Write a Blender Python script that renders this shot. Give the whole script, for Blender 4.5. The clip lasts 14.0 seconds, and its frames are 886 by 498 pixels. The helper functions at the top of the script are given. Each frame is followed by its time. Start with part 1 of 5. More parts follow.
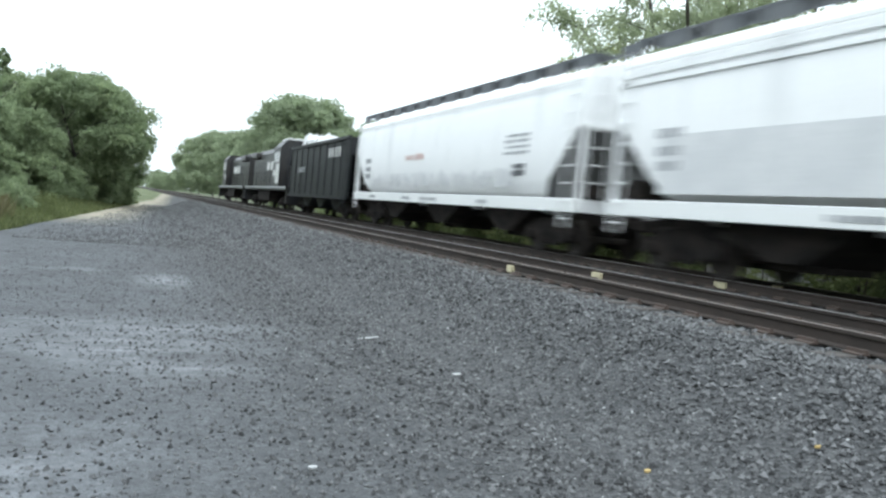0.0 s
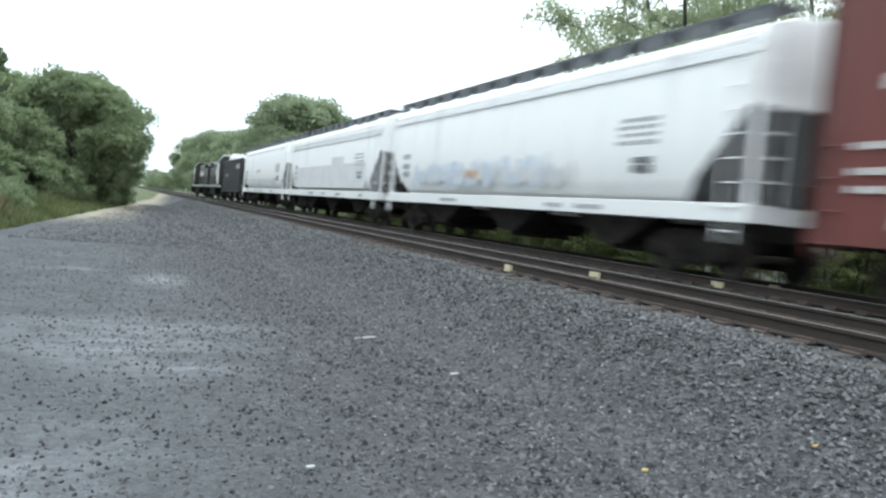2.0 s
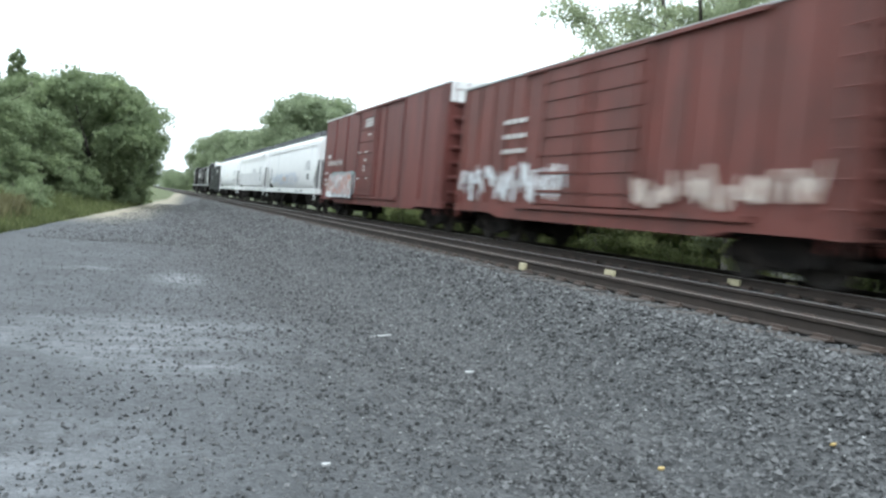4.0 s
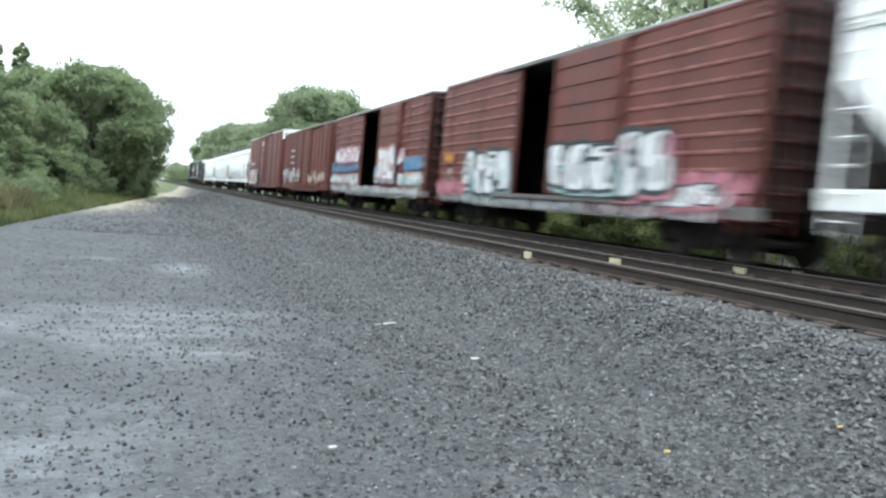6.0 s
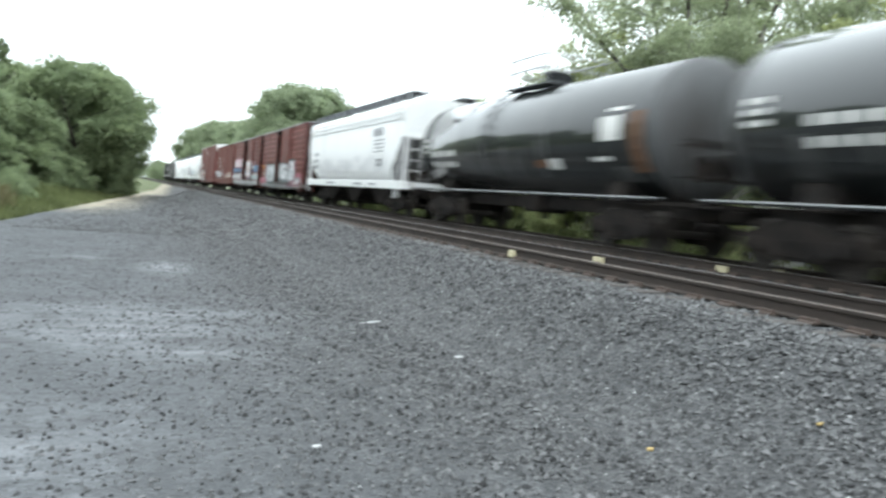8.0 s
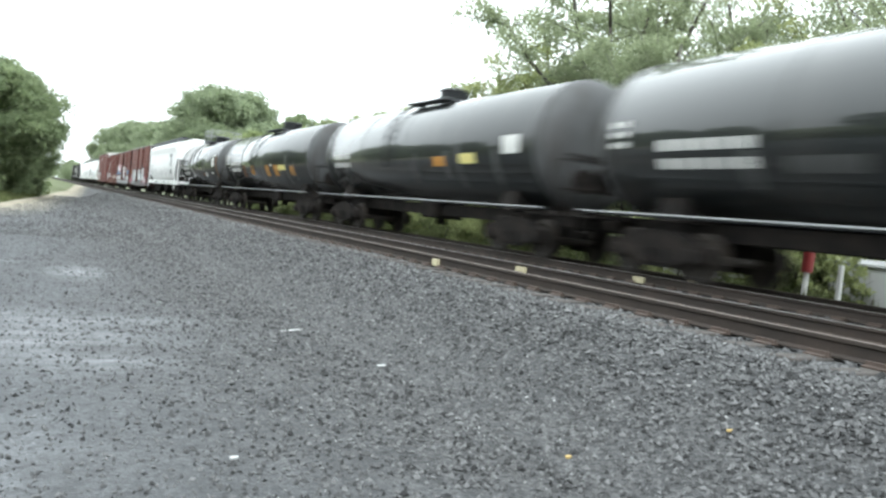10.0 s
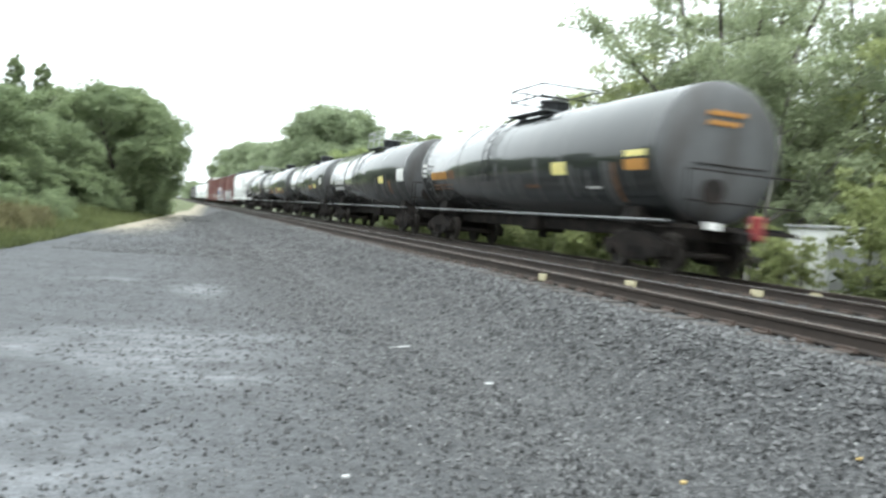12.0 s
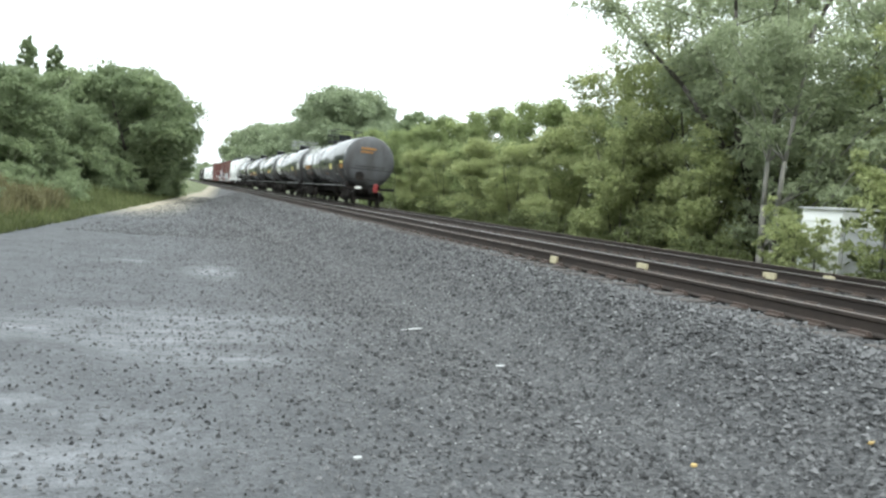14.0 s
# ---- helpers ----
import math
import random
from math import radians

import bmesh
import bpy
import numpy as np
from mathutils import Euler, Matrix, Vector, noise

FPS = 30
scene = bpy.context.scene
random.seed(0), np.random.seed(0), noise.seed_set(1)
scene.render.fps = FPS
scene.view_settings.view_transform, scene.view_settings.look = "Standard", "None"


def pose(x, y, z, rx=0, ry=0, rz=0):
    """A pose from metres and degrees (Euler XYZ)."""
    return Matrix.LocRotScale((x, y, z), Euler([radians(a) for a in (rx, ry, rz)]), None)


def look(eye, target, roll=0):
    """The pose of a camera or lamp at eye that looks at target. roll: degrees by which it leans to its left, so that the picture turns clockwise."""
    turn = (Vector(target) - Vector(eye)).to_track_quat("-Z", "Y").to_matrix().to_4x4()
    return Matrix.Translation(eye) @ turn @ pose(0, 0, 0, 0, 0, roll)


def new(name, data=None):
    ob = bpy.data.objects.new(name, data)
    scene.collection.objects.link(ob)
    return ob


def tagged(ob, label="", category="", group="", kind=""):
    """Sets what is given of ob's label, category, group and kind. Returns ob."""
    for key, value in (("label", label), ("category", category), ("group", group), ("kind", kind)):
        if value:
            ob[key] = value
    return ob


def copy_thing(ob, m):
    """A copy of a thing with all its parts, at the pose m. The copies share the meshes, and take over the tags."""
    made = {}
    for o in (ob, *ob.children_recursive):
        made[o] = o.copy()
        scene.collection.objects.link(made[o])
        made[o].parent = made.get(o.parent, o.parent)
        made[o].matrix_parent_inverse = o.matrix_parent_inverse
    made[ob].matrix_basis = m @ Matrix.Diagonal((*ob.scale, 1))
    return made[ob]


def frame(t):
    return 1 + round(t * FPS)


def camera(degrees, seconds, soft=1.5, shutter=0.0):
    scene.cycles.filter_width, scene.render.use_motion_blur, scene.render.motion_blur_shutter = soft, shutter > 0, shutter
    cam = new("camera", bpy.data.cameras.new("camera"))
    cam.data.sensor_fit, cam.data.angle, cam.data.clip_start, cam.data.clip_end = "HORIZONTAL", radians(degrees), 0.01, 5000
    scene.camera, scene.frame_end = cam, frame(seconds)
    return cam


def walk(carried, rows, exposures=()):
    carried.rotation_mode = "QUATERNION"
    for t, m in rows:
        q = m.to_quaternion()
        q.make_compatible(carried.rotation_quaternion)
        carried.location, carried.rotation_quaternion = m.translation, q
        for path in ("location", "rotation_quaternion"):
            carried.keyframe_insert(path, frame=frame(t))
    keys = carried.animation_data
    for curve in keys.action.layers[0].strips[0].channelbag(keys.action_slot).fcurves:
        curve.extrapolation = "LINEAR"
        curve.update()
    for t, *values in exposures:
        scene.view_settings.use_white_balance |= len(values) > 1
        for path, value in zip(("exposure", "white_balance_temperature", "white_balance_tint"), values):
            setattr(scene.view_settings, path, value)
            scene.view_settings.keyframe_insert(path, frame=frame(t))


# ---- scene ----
cam = camera(58.4, 14.0, soft=2.5, shutter=0.85)

# camera: seconds, eye height over the rail heads, yaw, pitch, lean
PATH = (
    (0.0, 0.686, -22.109, -2.491, 5.428), (0.5, 0.690, -22.038, -2.412, 5.415), (1.0, 0.682, -22.116, -2.465, 5.398),
    (1.5, 0.684, -22.169, -2.470, 5.449), (2.0, 0.685, -22.280, -2.498, 5.432), (2.5, 0.684, -22.346, -2.516, 5.436),
    (2.7, 0.683, -22.402, -2.503, 5.353), (4.8, 0.680, -20.713, -2.808, 5.191), (5.0, 0.680, -21.108, -2.882, 5.287),
    (5.5, 0.627, -21.040, -3.261, 4.969), (6.0, 0.628, -20.959, -3.290, 4.990), (6.5, 0.632, -21.144, -3.609, 4.627),
    (7.0, 0.631, -21.118, -3.556, 4.750), (7.5, 0.633, -21.132, -3.556, 4.784), (8.0, 0.629, -22.098, -3.296, 5.058),
    (8.1, 0.630, -23.636, -3.151, 5.204), (8.2, 0.631, -26.319, -2.899, 5.459), (8.3, 0.632, -28.151, -2.726, 5.632), (8.4, 0.632, -28.524, -2.691, 5.668),
    (8.5, 0.632, -28.642, -2.680, 5.679), (8.7, 0.632, -29.306, -2.586, 5.717), (10.8, 0.638, -25.860, -1.423, 5.790),
    (11.0, 0.638, -25.664, -0.970, 5.566), (11.5, 0.670, -26.553, -0.608, 5.790), (11.6, 0.673, -25.376, -0.863, 5.666), (11.7, 0.677, -23.480, -1.272, 5.432), (11.8, 0.684, -21.881, -1.622, 5.297), (11.9, 0.685, -21.282, -1.752, 5.234),
    (12.0, 0.690, -19.752, -2.084, 5.072), (12.5, 0.702, -18.852, -2.792, 4.985), (13.0, 0.706, -18.853, -3.280, 4.999),
    (13.5, 0.704, -18.970, -3.400, 5.055), (14.0, 0.700, -19.059, -3.476, 5.093),
)
EXPOSURE = ((0.0, 0.31, 6150, 10), (1.5, 0.31, 6150, 10), (2.7, 0.13, 6150, 10), (5.0, 0.56, 6150, 10), (7.0, 0.56, 6300, 10), (8.7, 0.55, 6350, 10), (11.0, 0.8, 6500, 10), (12.5, 0.66, 6500, 10), (14.0, 0.55, 6500, 10))
walk(cam, [(t, pose(0, 0, z, 90 + pitch, 0, yaw) @ pose(0, 0, 0, 0, 0, lean)) for t, z, yaw, pitch, lean in PATH], EXPOSURE)

# ---- light: an overcast sky ----
world = bpy.data.worlds.new("overcast")
scene.world = world
world.use_nodes = True
wn, wl = world.node_tree.nodes, world.node_tree.links
sky = wn.new("ShaderNodeTexSky")
sky.sky_type, sky.sun_disc, sky.sun_elevation, sky.sun_rotation = "NISHITA", False, radians(55), radians(200)
sky.air_density, sky.dust_density = 1.0, 4.0
cloud = wn.new("ShaderNodeMix")
cloud.data_type = "RGBA"
cloud.inputs[0].default_value = 0.93
cloud.inputs[7].default_value = (8.9, 9.75, 9.95, 1)
wl.new(sky.outputs[0], cloud.inputs[6])
tc = wn.new("ShaderNodeTexCoord")
up = wn.new("ShaderNodeSeparateXYZ")
wl.new(tc.outputs["Generated"], up.inputs[0])
high = wn.new("ShaderNodeMapRange")
high.inputs[1].default_value, high.inputs[2].default_value, high.inputs[3].default_value, high.inputs[4].default_value = 0.0, 1.0, 0.82, 1.5
wl.new(up.outputs[2], high.inputs[0])
dome = wn.new("ShaderNodeVectorMath")
dome.operation = "SCALE"
wl.new(cloud.outputs[2], dome.inputs[0])
wl.new(high.outputs[0], dome.inputs["Scale"])
wl.new(dome.outputs[0], wn["Background"].inputs[0])
wn["Background"].inputs[1].default_value = 0.15
sun = new("sun", bpy.data.lights.new("sun", "SUN"))
sun.data.energy, sun.data.angle, sun.data.color = 0.7, radians(60), (0.98, 1.0, 0.96)
sun.matrix_world = look((0, 0, 50), (18, 26, 0))

# ---- materials ----


def node_mat(name):
    m = bpy.data.materials.new(name)
    m.use_nodes = True
    return m, m.node_tree.nodes, m.node_tree.links, m.node_tree.nodes["Principled BSDF"]


def mixer(n, l, a, b, fac):
    x = n.new("ShaderNodeMix")
    x.data_type = "RGBA"
    for sock, v in ((6, a), (7, b)):
        if isinstance(v, tuple):
            x.inputs[sock].default_value = (*v, 1)
        else:
            l.new(v, x.inputs[sock])
    if isinstance(fac, float):
        x.inputs[0].default_value = fac
    else:
        l.new(fac, x.inputs[0])
    return x.outputs[2]


def noise_fac(n, l, scale, lo, hi, detail=4.0, stretch=(1, 1, 1), coords="Object", rough=0.6):
    tc, mp, nz, rp = (n.new(k) for k in ("ShaderNodeTexCoord", "ShaderNodeMapping", "ShaderNodeTexNoise", "ShaderNodeMapRange"))
    mp.inputs["Scale"].default_value = stretch
    nz.inputs["Scale"].default_value, nz.inputs["Detail"].default_value, nz.inputs["Roughness"].default_value = scale, detail, rough
    rp.inputs[1].default_value, rp.inputs[2].default_value = lo, hi
    l.new(tc.outputs[coords], mp.inputs[0])
    l.new(mp.outputs[0], nz.inputs["Vector"])
    l.new(nz.outputs[0], rp.inputs[0])
    return rp.outputs[0]


def bumped(n, l, bsdf, fac, strength, dist):
    b = n.new("ShaderNodeBump")
    b.inputs["Strength"].default_value, b.inputs["Distance"].default_value = strength, dist
    l.new(fac, b.inputs["Height"])
    l.new(b.outputs[0], bsdf.inputs["Normal"])


def weathered(name, col, dirt, amount=0.5, rough=0.5, metal=0.0, scale=1.2, stretch=(1, 1, 0.25), fine=18.0, bump=0.15, spec=0.5):
    """Paint or metal with stains that run down and a fine grain."""
    m, n, l, b = node_mat(name)
    stain = noise_fac(n, l, scale, 0.62 - 0.25 * amount, 0.95 - 0.2 * amount, 5.0, stretch)
    grain = noise_fac(n, l, fine, 0.35, 0.75, 3.0)
    c = mixer(n, l, col, dirt, stain)
    dull = tuple(0.72 * v for v in col)
    g = n.new("ShaderNodeMath")
    g.operation = "MULTIPLY"
    g.inputs[1].default_value = 0.35 * amount + 0.08
    l.new(grain, g.inputs[0])
    l.new(mixer(n, l, c, dull, g.outputs[0]), b.inputs["Base Color"])
    b.inputs["Roughness"].default_value, b.inputs["Metallic"].default_value = rough, metal
    b.inputs["Specular IOR Level"].default_value = spec
    bumped(n, l, b, grain, bump, 0.01)
    return m


WHITE = weathered("white_car_paint", (0.88, 0.885, 0.885), (0.62, 0.63, 0.64), 0.3, 0.45)
WHITE_CLEAN = weathered("white_sill_paint", (0.82, 0.83, 0.82), (0.55, 0.55, 0.54), 0.2, 0.4)
GREY_WHITE = weathered("grey_white_car_paint", (0.62, 0.63, 0.63), (0.34, 0.34, 0.34), 0.6, 0.5)
LIGHT_GREY = weathered("light_grey_steel", (0.42, 0.43, 0.44), (0.2, 0.2, 0.2), 0.5, 0.5)
MID_GREY = weathered("grey_grimy_sill", (0.19, 0.185, 0.18), (0.08, 0.06, 0.055), 1.0, 0.6)
# near-black that stands for the shade inside the open boxcars
INSIDE_SHADE = weathered("boxcar_inside_shade", (0.03, 0.025, 0.022), (0.02, 0.017, 0.015), 0.6, 0.9)
# grey holding the shade of the hoppers' end recesses
SHADE_GREY = weathered("shaded_grey_end_sheet", (0.2, 0.205, 0.21), (0.1, 0.1, 0.1), 0.7, 0.6)
RED_BROWN = weathered("boxcar_red_paint", (0.16, 0.043, 0.036), (0.045, 0.02, 0.019), 0.8, 0.6, 0.0, 1.4, (1, 1, 0.15), 22.0, 0.2)
RED_BRIGHT = weathered("boxcar_rust_red_paint", (0.175, 0.047, 0.036), (0.065, 0.03, 0.025), 0.95, 0.6, 0.0, 2.2, (1, 1, 0.22), 26.0, 0.3)
# paler than the walls: the ribs' highlights are put into this red
RED_RIB = weathered("highlit_red_rib", (0.27, 0.105, 0.09), (0.10, 0.036, 0.03), 0.8, 0.55, 0.0, 3.0, (1, 1, 0.5))
RED_DARK = weathered("boxcar_brown_paint", (0.12, 0.045, 0.038), (0.06, 0.03, 0.028), 0.6, 0.6)
# near-black for boxcar ends, with the shade of the gap coloured in
END_SHADE = weathered("shaded_boxcar_end", (0.03, 0.016, 0.015), (0.014, 0.011, 0.011), 0.8, 0.8, spec=0.2)
TANK_HEAD = weathered("dull_grey_tank_end", (0.098, 0.102, 0.106), (0.045, 0.04, 0.037), 0.9, 0.55, 0.0, 1.8, (1, 1, 0.35), 14.0, 0.05, 0.3)
DARK_STONE = weathered("dark_damp_stone", (0.028, 0.029, 0.031), (0.07, 0.07, 0.073), 0.6, 0.8, 0.0, 30.0, (1, 1, 1))
BLACK = weathered("black_car_paint", (0.013, 0.015, 0.017), (0.04, 0.04, 0.04), 0.5, 0.5, spec=0.3)
TANK_GRIME = weathered("grey_road_grime", (0.075, 0.077, 0.077), (0.03, 0.03, 0.03), 0.9, 0.6, 0.0, 3.0, (1, 1, 0.3))
TANK = weathered("black_tank_paint", (0.008, 0.011, 0.0115), (0.03, 0.029, 0.027), 0.5, 0.4, 0.0, 0.8, (1, 1, 0.3), 14.0, 0.05)
_t = TANK.node_tree.nodes["Principled BSDF"]
_t.inputs["Coat Weight"].default_value, _t.inputs["Coat IOR"].default_value, _t.inputs["Coat Roughness"].default_value = 1.0, 1.58, 0.07
_t.inputs["Specular IOR Level"].default_value = 0.3
LOCO = weathered("locomotive_black", (0.014, 0.015, 0.017), (0.06, 0.05, 0.042), 0.7, 0.4)
GRATE = weathered("dark_walk_grating", (0.115, 0.125, 0.135), (0.16, 0.16, 0.16), 0.5, 0.7)
IRON = weathered("dirty_cast_iron", (0.016, 0.0145, 0.014), (0.05, 0.04, 0.034), 0.8, 0.9, 0.0, 3.0, (1, 1, 1), spec=0.15)
WHEEL = weathered("wheel_steel", (0.034, 0.029, 0.026), (0.08, 0.062, 0.05), 0.7, 0.6, 0.3, 4.0, (1, 1, 1))
DULL_TOP = weathered("dull_brown_rail_head", (0.16, 0.135, 0.12), (0.1, 0.08, 0.07), 0.6, 0.6, 0.0, 4.0, (1, 0.2, 1))
RUST = weathered("rusty_rail_side", (0.032, 0.025, 0.021), (0.058, 0.042, 0.034), 0.8, 0.9, 0.0, 5.0, (1, 0.3, 1))
RAIL_TOP = weathered("polished_rail_head", (0.46, 0.44, 0.43), (0.25, 0.22, 0.2), 0.4, 0.38, 0.8, 2.0, (1, 0.2, 1))
TIE = weathered("old_tie_wood", (0.06, 0.053, 0.048), (0.12, 0.112, 0.105), 0.8, 0.95, 0.0, 6.0, (0.3, 2, 1), 30.0, 0.6)
PLATE = weathered("tie_plate_rust", (0.075, 0.055, 0.046), (0.12, 0.09, 0.075), 0.8, 0.9, 0.0, 9.0, (1, 1, 1))
YELLOW = weathered("yellow_mark_paint", (0.55, 0.50, 0.33), (0.30, 0.25, 0.17), 0.8, 0.8, 0.0, 12.0, (1, 1, 1))
LETTER = weathered("white_lettering", (0.72, 0.72, 0.70), (0.45, 0.45, 0.44), 0.5, 0.6)
LETTER_DARK = weathered("dark_lettering", (0.10, 0.105, 0.115), (0.25, 0.25, 0.26), 0.5, 0.6)
LETTER_GREY = weathered("faded_dark_lettering", (0.30, 0.31, 0.33), (0.5, 0.5, 0.5), 0.7, 0.6)
ORANGE = weathered("orange_placard", (0.5, 0.235, 0.05), (0.25, 0.14, 0.05), 0.7, 0.6)
PLACARD_Y = weathered("yellow_placard", (0.75, 0.66, 0.25), (0.6, 0.5, 0.25), 0.4, 0.6)
RUST_PATCH = weathered("rust_brown_patch", (0.16, 0.075, 0.035), (0.06, 0.04, 0.03), 0.7, 0.7)
RED_LAMP = weathered("red_marker", (0.24, 0.03, 0.03), (0.18, 0.03, 0.03), 0.3, 0.4)
SPRAY = {
    "white": weathered("sprayed_white", (0.72, 0.74, 0.76), (0.34, 0.27, 0.26), 0.6, 0.6, 0.0, 5.0, (1, 1, 0.6)),
    "blue": weathered("sprayed_blue", (0.075, 0.19, 0.35), (0.34, 0.44, 0.52), 0.75, 0.6, 0.0, 4.0, (1, 1, 0.7)),
    "pink": weathered("sprayed_pink", (0.52, 0.20, 0.26), (0.25, 0.08, 0.07), 0.85, 0.6, 0.0, 4.0, (1, 1, 0.7)),
    "dark": weathered("sprayed_black", (0.02, 0.03, 0.033), (0.16, 0.18, 0.19), 0.4, 0.6, 0.0, 5.0, (1, 1, 0.7)),
    "teal": weathered("sprayed_teal", (0.22, 0.38, 0.38), (0.5, 0.56, 0.56), 0.8, 0.6, 0.0, 4.0, (1, 1, 0.7)),
    "orange": weathered("sprayed_orange", (0.60, 0.27, 0.05), (0.3, 0.16, 0.06), 0.6, 0.6, 0.0, 4.0, (1, 1, 1)),
    "tan": weathered("sprayed_tan", (0.55, 0.47, 0.42), (0.4, 0.25, 0.2), 0.9, 0.6, 0.0, 4.0, (1, 1, 1)),
    "salmon": weathered("sprayed_salmon", (0.45, 0.20, 0.15), (0.5, 0.4, 0.36), 0.8, 0.6, 0.0, 4.0, (1, 1, 1)),
    "pale": weathered("sprayed_pale_blue", (0.55, 0.63, 0.74), (0.7, 0.72, 0.75), 0.8, 0.6, 0.0, 4.0, (1, 1, 1)),
    "faint": weathered("faint_grey_paint", (0.62, 0.63, 0.64), (0.76, 0.76, 0.76), 0.9, 0.6, 0.0, 1.5, (1, 1, 1)),
    "grey": weathered("sprayed_grey", (0.34, 0.35, 0.37), (0.55, 0.55, 0.55), 0.8, 0.6, 0.0, 4.0, (1, 1, 1)),
}
BARK = weathered("grey_bark", (0.10, 0.09, 0.078), (0.05, 0.045, 0.04), 0.8, 0.95, 0.0, 6.0, (1, 1, 0.2), 30.0, 0.8)
BARK_PALE = weathered("pale_grey_bark", (0.27, 0.26, 0.23), (0.13, 0.125, 0.11), 0.7, 0.95, 0.0, 6.0, (1, 1, 0.2), 30.0, 0.6)
SHED_WHITE = weathered("white_shed_siding", (0.86, 0.87, 0.86), (0.66, 0.67, 0.66), 0.3, 0.6)
SHED_GREY = weathered("grey_shed_siding", (0.48, 0.49, 0.5), (0.3, 0.3, 0.3), 0.4, 0.6)


def leafy(name, dark, light):
    m, n, l, b = node_mat(name)
    geo = n.new("ShaderNodeNewGeometry")
    big = noise_fac(n, l, 0.55, 0.35, 0.68, 3.0)
    c = mixer(n, l, dark, light, geo.outputs["Random Per Island"])
    c = mixer(n, l, c, tuple(0.8 * v for v in dark), big)
    l.new(c, b.inputs["Base Color"])
    b.inputs["Roughness"].default_value = 0.6
    b.inputs["Specular IOR Level"].default_value = 0.3
    tr = n.new("ShaderNodeBsdfTranslucent")
    ms = n.new("ShaderNodeMixShader")
    ms.inputs[0].default_value = 0.5
    l.new(c, tr.inputs[0])
    l.new(b.outputs[0], ms.inputs[1])
    l.new(tr.outputs[0], ms.inputs[2])
    l.new(ms.outputs[0], n["Material Output"].inputs[0])
    return m


LEAF = {
    "deep": leafy("deep_green_leaves", (0.230, 0.292, 0.163), (0.370, 0.435, 0.247)),
    "mid": leafy("green_leaves", (0.300, 0.364, 0.171), (0.440, 0.501, 0.244)),
    "yellow": leafy("yellow_green_leaves", (0.348, 0.396, 0.187), (0.523, 0.564, 0.288)),
    "silver": leafy("grey_green_leaves", (0.345, 0.400, 0.251), (0.506, 0.565, 0.374)),
    "under": leafy("undergrowth_leaves", (0.138, 0.168, 0.073), (0.222, 0.252, 0.112)),
    # distance haze is put into this leaf colour: paler and greyer
    "far": leafy("hazed_green_leaves", (0.295, 0.356, 0.227), (0.414, 0.475, 0.303)),
}
GRASS = leafy("verge_grass", (0.10, 0.122, 0.048), (0.22, 0.245, 0.108))
WEED = LEAF["weed"] = leafy("brown_weeds", (0.16, 0.15, 0.075), (0.30, 0.275, 0.15))


